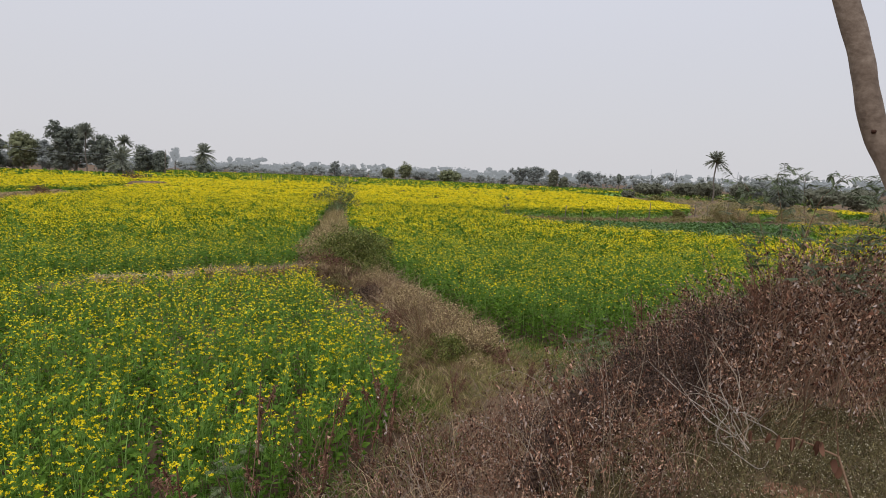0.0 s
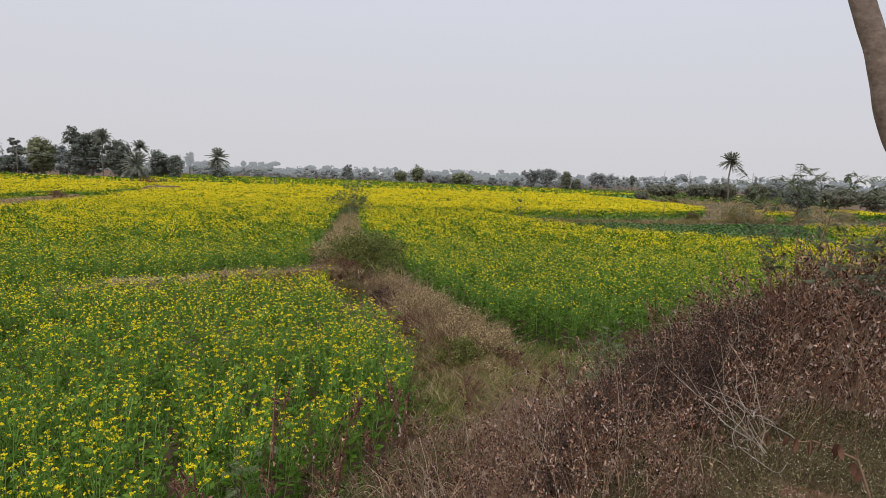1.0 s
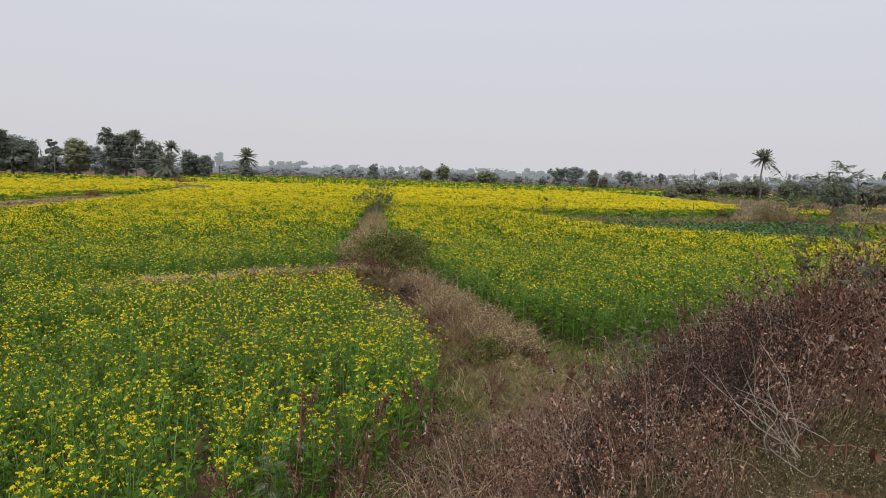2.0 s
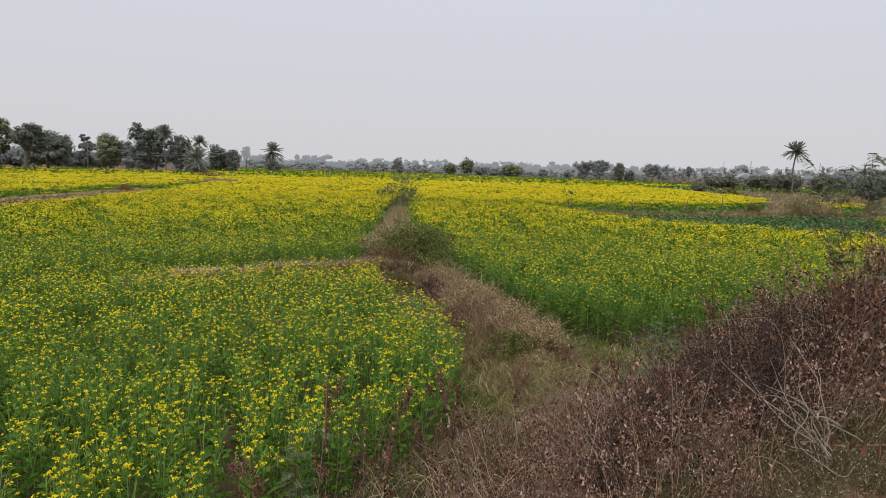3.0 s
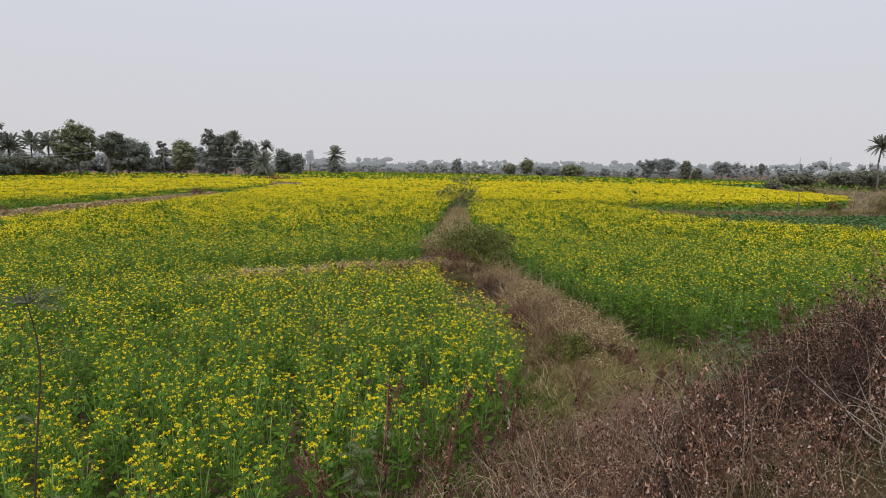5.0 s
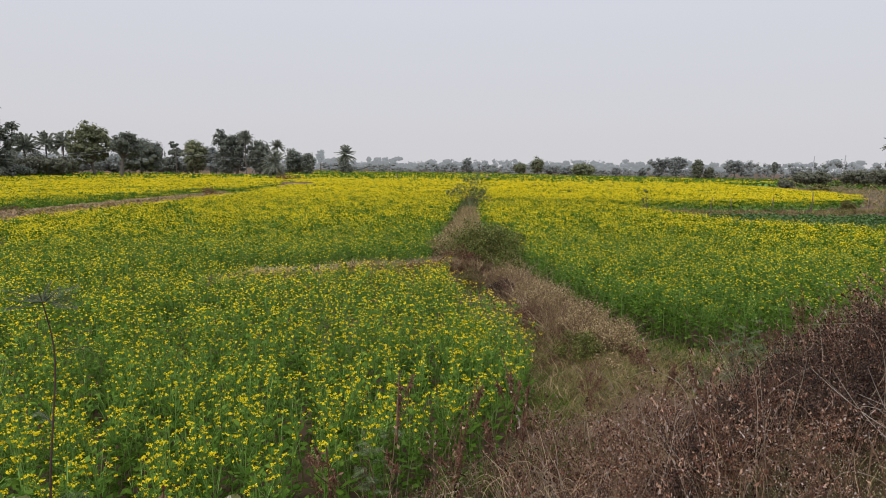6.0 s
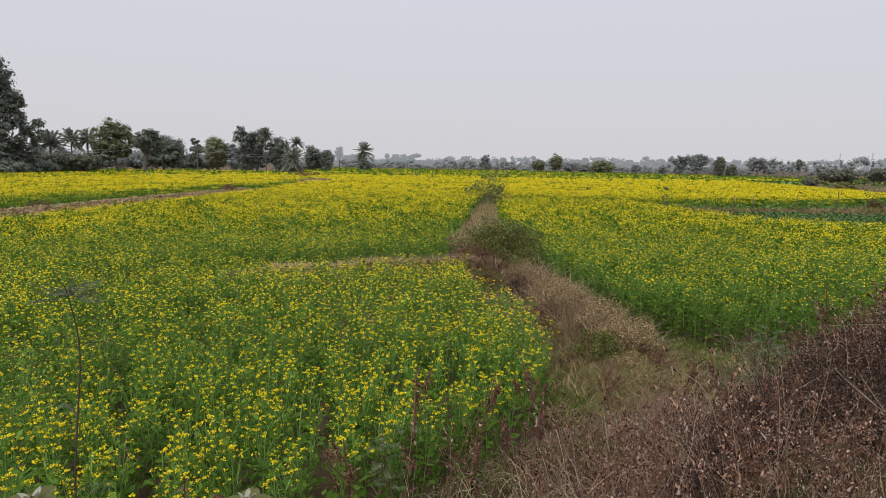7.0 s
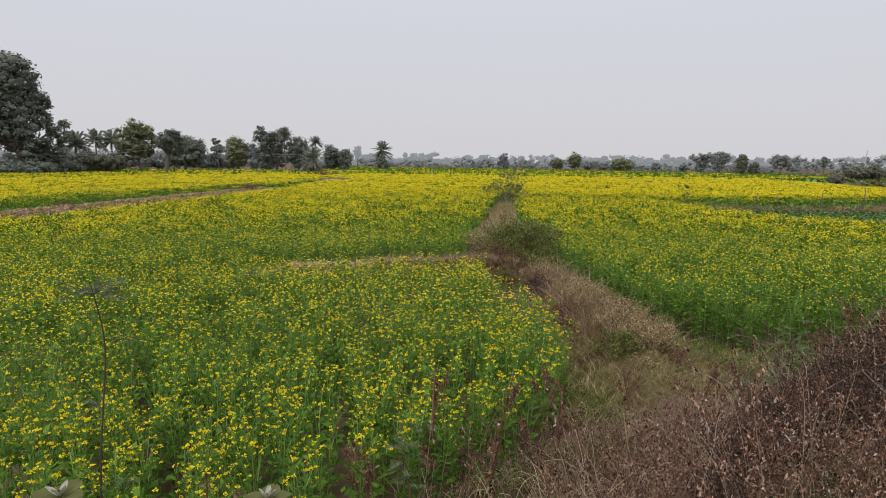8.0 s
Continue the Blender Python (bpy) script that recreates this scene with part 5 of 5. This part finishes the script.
def feathered(soup, foot, tip, pairs, length, rng, slot=0, droop=0.3):
    """A twice-feathered leaf: a rib with paired side ribs, each set with tiny leaflets."""
    foot, tip = np.asarray(foot, float), np.asarray(tip, float)
    d = tip - foot
    ax = np.cross(d, np.array([0, 0, 1.0]) + rng.normal(0, 0.45, 3))
    ax /= np.linalg.norm(ax) + 1e-9
    tube(soup, [foot, (foot + tip) / 2 + [0, 0, 0.02], tip], [0.002, 0.0015, 0.0008], 3, slot)
    for i in range(pairs):
        t = 0.3 + 0.7 * i / max(1, pairs - 1)
        at = foot + d * t
        for sgn in (-1, 1):
            out = ax * sgn * 0.8 + d / (np.linalg.norm(d) + 1e-9) * 0.6 + np.array([0, 0, -droop * rng.uniform(0.4, 1.4)])
            e = at + out * length * rng.uniform(0.7, 1.15) * (1 - 0.3 * abs(t - 0.6))
            knee = at + (e - at) * 0.55 + np.array([0, 0, length * 0.12])
            w = np.cross(e - at, rng.normal(0, 0.3, 3) + [0, 0, 1.0])
            w *= length * 0.1 / (np.linalg.norm(w) + 1e-9)
            v = [at, at * 0.7 + knee * 0.3 + w * 0.8, at * 0.7 + knee * 0.3 - w * 0.8, knee + w, knee - w, e + w * 0.3, e - w * 0.3]
            soup.add(v, [(0, 1, 2)], slot)
            soup.f.append(np.array([(1, 3, 4, 2), (3, 5, 6, 4)]) + soup.count - 7)
            soup.m.append(np.full(2, slot))


# the feathery thorn shrub at the bank's edge
shrub = thing("feathery_shrub", pose(2.55, 4.35, float(height(2.55, 4.35))), "feathery-leaved green shrub rising from the dry weeds", "bush")
wood, leaves, r = Soup(), Soup(), np.random.default_rng(17)
stems = [((0, 0, 0), (-0.08, 0.05, 0.9), (-0.2, 0.06, 1.35), (-0.33, 0.12, 1.55)), ((0.05, 0, 0), (0.05, 0.02, 0.9), (0.1, -0.1, 1.4), (0.24, -0.2, 1.62)),
         ((0.1, 0, 0), (0.3, -0.1, 0.8), (0.42, -0.2, 1.35), (0.5, -0.3, 1.65)), ((0, 0, 0), (-0.15, 0.05, 0.7), (-0.25, 0.1, 1.1), (-0.34, 0.12, 1.32)),
         ((0.2, 0, 0), (0.5, -0.1, 0.7), (0.75, -0.2, 1.2), (0.85, -0.3, 1.6)), ((0.1, 0, 0), (0.0, 0, 0.8), (-0.08, 0, 1.3), (-0.12, 0.02, 1.62)),
         ((0.3, 0, 0), (0.6, 0.2, 0.6), (0.95, 0.2, 1.1), (1.2, 0.1, 1.5)), ((0.2, 0, 0), (0.3, 0, 0.6), (0.2, 0.05, 1.1), (0.12, 0.1, 1.6)),
         ((0.3, 0, 0), (0.4, 0, 0.5), (0.5, -0.1, 0.9), (0.45, -0.2, 1.25)), ((0.4, 0, 0), (0.6, 0, 0.5), (0.7, -0.1, 0.9), (0.72, -0.3, 1.3)), ((0.5, 0, 0), (0.7, 0, 0.6), (0.95, -0.1, 0.95), (1.05, -0.2, 1.3)), ((0.2, 0, 0), (0.35, 0, 0.6), (0.55, 0, 1.0), (0.7, 0.1, 1.45)), ((0, 0, 0), (-0.1, 0, 0.5), (0.1, -0.1, 0.9), (0.25, -0.2, 1.15))]
for st in stems:
    pts = np.array(st, float) * [1, 1, 1.07]
    wood = Soup()
    bow = np.linspace(0, 3, 10)
    pts10 = np.column_stack([np.interp(bow, np.arange(4), pts[:, i]) for i in range(3)])
    for _ in range(2):
        pts10[1:-1] = (pts10[:-2] + 2 * pts10[1:-1] + pts10[2:]) / 4
    tube(wood, pts10 + np.column_stack([0.015 * np.sin(bow * 4 + pts[3, 0] * 9), 0.015 * np.cos(bow * 5), 0 * bow]), np.linspace(0.0055, 0.001, 10), 5)
    part("branch", wood, MAT_DRY_STEM, shrub)
    for _ in range(17):
        t = 2.98 - 1.6 * r.uniform(0, 1) ** 1.7
        k = int(min(t, 2))
        at = pts[k] + (pts[k + 1] - pts[k]) * min(t - k, 1.0)
        off = at + r.normal(0, 0.05, 3)
        tube(leaves, [at, (at + off) / 2 + [0, 0, 0.01], off], [0.002, 0.0017, 0.0014], 3)
        at = off
        a = r.uniform(0, 6.28)
        feathered(leaves, at, at + [math.cos(a) * 0.13, math.sin(a) * 0.13, r.uniform(-0.02, 0.08)], 10, 0.045, r, droop=0.4)
part("foliage", leaves, MAT_ACACIA, shrub)

# the tall seedling with a feathery top
seedling = thing("seedling", pose(-2.0, 1.72, float(height(-2.0, 1.72))), "spindly brown seedling with a feathery top before the mustard", "plant")
wood, leaves = Soup(), Soup()
base = np.array([-2.0, 1.72, float(height(-2.0, 1.72))])
stem = np.array([base + [0.06, -0.06, 0], (-1.9, 1.66, 1.83), (-1.95, 1.75, 2.1), (-1.99, 1.83, 2.36), (-2.07, 1.86, 2.55), (-2.09, 1.86, 2.6)]) - base
tube(wood, *bowed(stem, [0.0055, 0.0042, 0.0036, 0.0032, 0.0024, 0.0012]), 5)
for _ in range(14):
    a = r.uniform(0, 6.28)
    feathered(leaves, stem[4], stem[4] + [math.cos(a) * 0.12, math.sin(a) * 0.12, r.uniform(-0.02, 0.06)], 14, 0.026, r, droop=0.1)
for z0 in (1, 2, 2, 3):
    a = r.uniform(0, 6.28)
    feathered(leaves, stem[z0], stem[z0] + [math.cos(a) * 0.12, math.sin(a) * 0.12, 0.02], 12, 0.024, r)
part("stem", wood, MAT_PURPLE, seedling)
part("leaves", leaves, MAT_ACACIA, seedling)


def small_feathery(x, y, h, label, seed, n=12):
    r = np.random.default_rng(seed)
    ob = thing("feathery_plant", pose(x, y, float(height(x, y))), label, "plant", "feathery plants")
    wood, leaves = Soup(), Soup()
    for _ in range(4):
        top = np.array([r.normal(0, 0.12), r.normal(0, 0.12), h * r.uniform(0.7, 1)])
        tube(wood, [(0, 0, 0), top * [0.4, 0.4, 0.6], top], [0.007, 0.005, 0.002], 4)
        for _ in range(n // 4 * 2):
            t, a = r.uniform(0.45, 1), r.uniform(0, 6.28)
            at = top * [t * t, t * t, t]
            feathered(leaves, at, at + [math.cos(a) * 0.14, math.sin(a) * 0.14, r.uniform(-0.02, 0.06)], 11, 0.036, r)
    part("stem", wood, MAT_DRY_STEM, ob)
    part("leaves", leaves, MAT_SHRUB if seed % 2 else MAT_ACACIA, ob)


small_feathery(-1.5, 4.3, 1.15, "grey-green feathery plant at the mustard's edge", 21, 16)
small_feathery(1.65, 6.2, 1.15, "green feathery shrub beyond the dry weeds", 23, 28)
small_feathery(1.95, 6.4, 1.0, "green feathery shrub beyond the dry weeds", 25, 24)
small_feathery(-0.28, 3.15, 0.62, "small light green plant among dry weeds", 27, 12)


def milkweed(x, y, h, label, seed):
    """A plant with thick pale leaves in a whorl at the top."""
    r = np.random.default_rng(seed)
    z0 = float(height(x, y))
    ob = thing("milkweed", pose(x, y, z0), label, "plant", "milkweeds")
    s = Soup()
    tube(s, [(0, 0, 0), (0.01, 0, (h - z0) * 0.6), (0, 0, h - z0)], [0.012, 0.01, 0.006], 6)
    part("stem", s, MAT_WAXY, ob)
    for k in range(9):
        a, up = k * 1.57 + r.uniform(0, 0.4), (0.35 if k < 4 else r.uniform(0.8, 1.4))
        ln, w = (0.095, 0.075) if k < 4 else (0.07, 0.022)
        s, t = Soup(), np.linspace(0, 1, 6)
        v = []
        for ti in t:
            wd = w * 0.5 * math.sin(math.pi * (0.12 + 0.85 * ti)) ** 0.8
            for q in (-1, 0, 1):
                v.append((ln * ti * math.cos(up), q * wd, ln * ti * math.sin(up) - 0.02 * ti * ti - (0.008 if q == 0 else 0)))
        s.add(v, [(3 * i + j, 3 * i + j + 1, 3 * i + j + 4, 3 * i + j + 3) for i in range(5) for j in range(2)])
        leaf = part("leaf", s, MAT_WAXY if k < 4 else MAT_YOUNG_LEAF, ob, smooth=True)
        leaf.matrix_basis = pose(0, 0, h - z0 - 0.02, 0, 0, math.degrees(a))


milkweed(-1.735, 1.36, 2.02, "milkweed with broad olive leaves and pale young leaves", 3)
milkweed(-1.248, 1.805, 1.84, "milkweed with broad olive leaves and pale young leaves", 4)
milkweed(-2.1, 1.35, 1.98, "milkweed with broad olive leaves and pale young leaves", 5)


# single dried weeds with rust-brown seed spikes
def spike_weed(rng):
    """Meshes of one weed: its stem, its hanging leaves, and each seed spike."""
    stem, leaf, spikes = Soup(), Soup(), []
    bend = rng.normal(0, 0.13, 2)
    pts = np.array([(0, 0, 0), (bend[0] * 0.1 + rng.normal(0, 0.02), bend[1] * 0.1 + rng.normal(0, 0.02), 0.4), (bend[0] * 0.5, bend[1] * 0.5, 0.75), (bend[0], bend[1], 1.0)])
    tube(stem, pts, [0.0028, 0.0026, 0.002, 0.0011], 5)
    tops = [(pts[3] * 0.66, pts[3])]
    for _ in range(rng.integers(2, 5)):
        t, a = rng.uniform(0.4, 0.8), rng.uniform(0, 6.28)
        b = pts[3] * t
        e = b + [math.cos(a) * 0.09, math.sin(a) * 0.09, rng.uniform(0.12, 0.24)]
        tube(stem, [b, (b + e) / 2 + [math.cos(a) * 0.02, math.sin(a) * 0.02, -0.01], e], [0.0026, 0.002, 0.0012], 4)
        tops.append((b * 0.5 + e * 0.5, e))
    for b, e in tops:
        n, sp = 70, Soup()
        t = np.clip(rng.choice(rng.uniform(0, 1, 5), (n, 1)) + rng.normal(0, 0.06, (n, 1)), 0, 1)
        c = b + (e - b) * t + rng.normal(0, 0.0075, (n, 3)) * (1.3 - t)
        tube(sp, [b, (b + e) / 2, e], [0.0035, 0.004, 0.002], 4)
        crumpled(sp, c, c + rng.normal(0, 0.011, (n, 3)), rng.uniform(0.004, 0.011, n), rng)
        spikes.append(("seed_spike", sp.mesh("seed_spike", [MAT_RUST])))
    n = 22
    at = pts[3] * rng.uniform(0.3, 0.9, (n, 1))
    crumpled(leaf, at, at + np.column_stack([rng.normal(0, 0.02, (n, 2)), rng.uniform(-0.055, 0, n)]), rng.uniform(0.008, 0.02, n), rng)
    return [("stem", stem.mesh("stem", [MAT_DRY_STEM])), ("dry_leaves", leaf.mesh("dry_leaves", [MAT_PALE_LEAF if rng.random() < 0.35 else MAT_DRY_LEAF]))] + spikes


r = np.random.default_rng(77)
SPIKES = [spike_weed(r) for _ in range(7)]
spots = [(-0.68, 4.15, 1.56), (-1.0, 4.08, 1.5), (-1.24, 3.8, 1.54), (-1.42, 3.31, 1.5), (-0.81, 3.81, 1.42), (2.21, 6.11, 2.05), (2.78, 4.74, 2.55), (-0.2, 5.0, 1.5), (1.23, 5.36, 1.6), (1.03, 5.4, 1.47), (-1.432, 1.667, 2.03), (2.35, 6.0, 1.85), (0.3, 4.9, 1.4), (0.6, 5.2, 1.45), (1.9, 5.7, 1.8), (3.0, 5.4, 2.2), (3.2, 5.0, 2.35), (-0.45, 4.5, 1.35)]
for x, y, _ in sprinkle([(-1.6, 3.0), (-0.7, 5.2), (1.0, 6.2), (3.2, 7.0), (5, 6.5), (3.6, 4.6), (1.0, 3.6), (0, 2.9)], 2.4, r):
    spots.append((x, y, float(height(x, y)) + (0.56 + 0.36 * float(smooth(0.5, 3.0, x))) * r.uniform(0.8, 1.15)))
for x, y, top in spots:
    z0 = float(height(x, y))
    ob = thing("dry_weed", pose(x, y, z0, 0, 0, r.uniform(0, 360)), "dried weed with rust-brown seed spikes on a thin stem", "weed", "dried weeds")
    ob.scale = (top - z0,) * 3
    stem = None
    for name, m in SPIKES[r.integers(0, len(SPIKES))]:
        piece = part(name, m, None, stem if name == "seed_spike" else ob)
        stem = piece if name == "stem" else stem

r = np.random.default_rng(33)
straws = Soup()
for x, y, z in sprinkle([(-1.9, 2.9), (-1.2, 4.1), (-0.4, 5.2), (0.5, 5.2), (0.1, 3.6), (-0.7, 2.7)], 52, r):
    a, ln = r.uniform(0, 6.28), r.uniform(0.25, 0.6)
    d = np.array([math.cos(a), math.sin(a), 0])
    foot = np.array([x, y, z])
    e = foot + d * ln * 0.7 + [0, 0, ln]
    tube(straws, *bowed([foot, foot * 0.45 + e * 0.55 + [0, 0, 0.07] + r.normal(0, 0.05, 3), e, e + d * 0.1 + [0, 0, r.uniform(-0.12, 0.06)]], [0.003, 0.0026, 0.0018, 0.0008]), 3)
tagged(part("straw_stems", straws, MAT_HAY), "pale bent straw stems at the edge of the crop", "weeds", kind="stuff")

# the dead bleached branch lying in the thicket
dead = thing("dead_branch", pose(1.75, 3.35, float(height(1.75, 3.35))), "bleached dead branch with bare forking twigs", "branch")
r = np.random.default_rng(9)
root = np.array([0.1, 0.0, 0.1])
for _ in range(14):
    a, up = r.uniform(1.6, 4.4), r.uniform(0.25, 1.1)
    d = np.array([math.cos(a) * math.cos(up), math.sin(a) * math.cos(up) * 0.8, math.sin(up)])
    ln, s = r.uniform(0.3, 0.75), Soup()
    p1, p2 = root + d * ln * 0.5 + r.normal(0, 0.06, 3), root + d * ln + r.normal(0, 0.08, 3)
    foot = root + r.normal(0, 0.09, 3) * [1, 1, 0.5]
    q1, q2 = foot * 0.6 + p1 * 0.4 + r.normal(0, 0.03, 3), p1 * 0.5 + p2 * 0.5 + r.normal(0, 0.035, 3)
    tube(s, *bowed([foot, q1, p1, q2, p2], [0.0026, 0.0023, 0.002, 0.0015, 0.0008]), 4)
    e = p1 + d * ln * 0.3 + r.normal(0, 0.08, 3)
    tube(s, [p1, (p1 + e) / 2 + r.normal(0, 0.01, 3), e], [0.0016, 0.0012, 0.0007], 3)
    part("twig", s, MAT_WHITE_TWIG, dead)
s = Soup()
tube(s, [root - [0.05, 0.0, 0.14], root + [0.0, 0, 0.12], root + [-0.05, 0.1, 0.4], root + [-0.2, 0.15, 0.62]], [0.004, 0.0035, 0.0028, 0.0015], 6)
part("stem", s, MAT_TWIG, dead, smooth=True)

# a rust-leaved branch close to the lookout
near_branch = thing("fallen_branch", pose(1.2, 1.75, float(height(1.2, 1.75))), "reddish-brown branch with hanging withered leaves", "branch")
s = Soup()
z0 = float(height(1.2, 1.75))
tube(s, [(0.25, -0.1, 0.0), (0.1, -0.1, 0.55), (0.02, -0.05, 0.8), (-0.08, 0.0, 0.83), (-0.24, 0.03, 0.8)], [0.005, 0.0045, 0.004, 0.0025, 0.0012], 6)
tube(s, [(0.02, -0.05, 0.8), (0.0, -0.06, 0.88)], [0.003, 0.0015], 5)
part("stem", s, MAT_DRY_STEM, near_branch, smooth=True)
s, r = Soup(), np.random.default_rng(19)
for t in r.uniform(0, 1, 18):
    at = np.array([0.12 - 0.36 * t, -0.09 + 0.12 * t, 0.62 + 0.22 * min(1, t * 2.5)])
    ln, wd, a = r.uniform(0.025, 0.05), r.uniform(0.006, 0.011), r.uniform(0, 6.28)
    side, v = np.array([math.cos(a), math.sin(a), 0]), []
    curl = np.array([-math.sin(a), math.cos(a), 0]) * r.uniform(-0.01, 0.01)
    for u in np.linspace(0, 1, 6):
        mid = at + np.array([0, 0, -ln * u]) + curl * u * u * 1.5
        half = wd * math.sin(math.pi * (0.06 + 0.9 * u)) ** 0.7
        v += [mid - side * half + curl * 0.3, mid, mid + side * half + curl * 0.4]
    s.add(v, [(3 * i + j, 3 * i + j + 1, 3 * i + j + 4, 3 * i + j + 3) for i in range(5) for j in range(2)])
part("withered_leaves", s, MAT_RUST, near_branch, smooth=True)


# the mustard plants of the nearest stretch, one by one
r = np.random.default_rng(8)
PLANTS = []
for _ in range(8):
    soup = mustard_near(r)
    v, out = np.concatenate(soup.v), []
    for slot, (name, mat) in enumerate((("leaves", MAT_LEAF), ("stem", MAT_STEM))):
        one = Soup()
        for f, m in zip(soup.f, soup.m):
            if len(f) and m[0] == slot:
                used, back = np.unique(f, return_inverse=True)
                one.add(v[used], back.reshape(f.shape))
        out.append((name, one.mesh(name, [mat])))
    for f, m in zip(soup.f, soup.m):
        if m[0] == 2:
            used, back = np.unique(f, return_inverse=True)
            out.append(("flower_head", Soup().add(v[used], back.reshape(f.shape)).mesh("flower_head", [MAT_FLOWER])))
    PLANTS.append(out)
places = sprinkle(FIELD_A, 31, r, 0, NEAREST)
for k, (x, y, z) in enumerate(places):
    if k >= 300:
        break
    ob = thing("mustard_plant", pose(x, y, z, 0, 0, r.uniform(0, 360)), "green mustard plant with yellow flower heads", "plant", "mustard plants at the bank's foot")
    ob.scale = (r.uniform(0.85, 1.1),) * 3
    stem = None
    for name, m in PLANTS[r.integers(0, len(PLANTS))]:
        piece = part(name, m, None, stem if name == "flower_head" else ob)
        stem = piece if name == "stem" else stem

s = Soup()
n, k = 28, 6
v = [(0, 0, 0.012)] + [(i / k * 0.3 * math.cos(6.283 * j / n) * (1 + 0.15 * math.sin(18.85 * j / n)), i / k * 0.2 * math.sin(6.283 * j / n), 0.012 * (1 - (i / k) ** 2) - 0.012 * (i == k) + 0.008 * math.sin(5 * j + 2 * i)) for i in range(1, k + 1) for j in range(n)]
v = [(x, y, z + float(height(1.85 + x, 2.86 + y)) - float(height(1.85, 2.86))) for x, y, z in v]
s.add(v, [(1 + i * n + j, 1 + (i + 1) * n + j, 1 + (i + 1) * n + (j + 1) % n, 1 + i * n + (j + 1) % n) for i in range(k - 1) for j in range(n)])
s.f.append(np.array([(0, 1 + j, 1 + (j + 1) % n) for j in range(n)]))
s.m.append(np.zeros(n, int))
ob = part("bare_soil", s, MAT_RED_SOIL, smooth=True)
ob.location = (1.85, 2.86, float(height(1.85, 2.86)))
tagged(ob, "bare reddish soil on the bank", "soil", kind="structure")

# reddish stones on the bare patch of the bank
r = np.random.default_rng(6)
for x, y, k in [(1.83, 2.92, 0.03), (1.72, 2.84, 0.02), (2.0, 2.83, 0.025), (1.95, 2.98, 0.018), (1.78, 2.76, 0.022), (1.9, 2.78, 0.03), (1.66, 2.93, 0.015)]:
    s = Soup()
    ball(s, (0, 0, 0), (k, k * 0.8, k * 0.6), r)
    ob = part("stone", s, MAT_STONE, smooth=True)
    ob.location = (x, y, float(height(x, y)) + k * 0.25)
    tagged(ob, "small reddish-brown stone on bare soil", "stone", "stones")
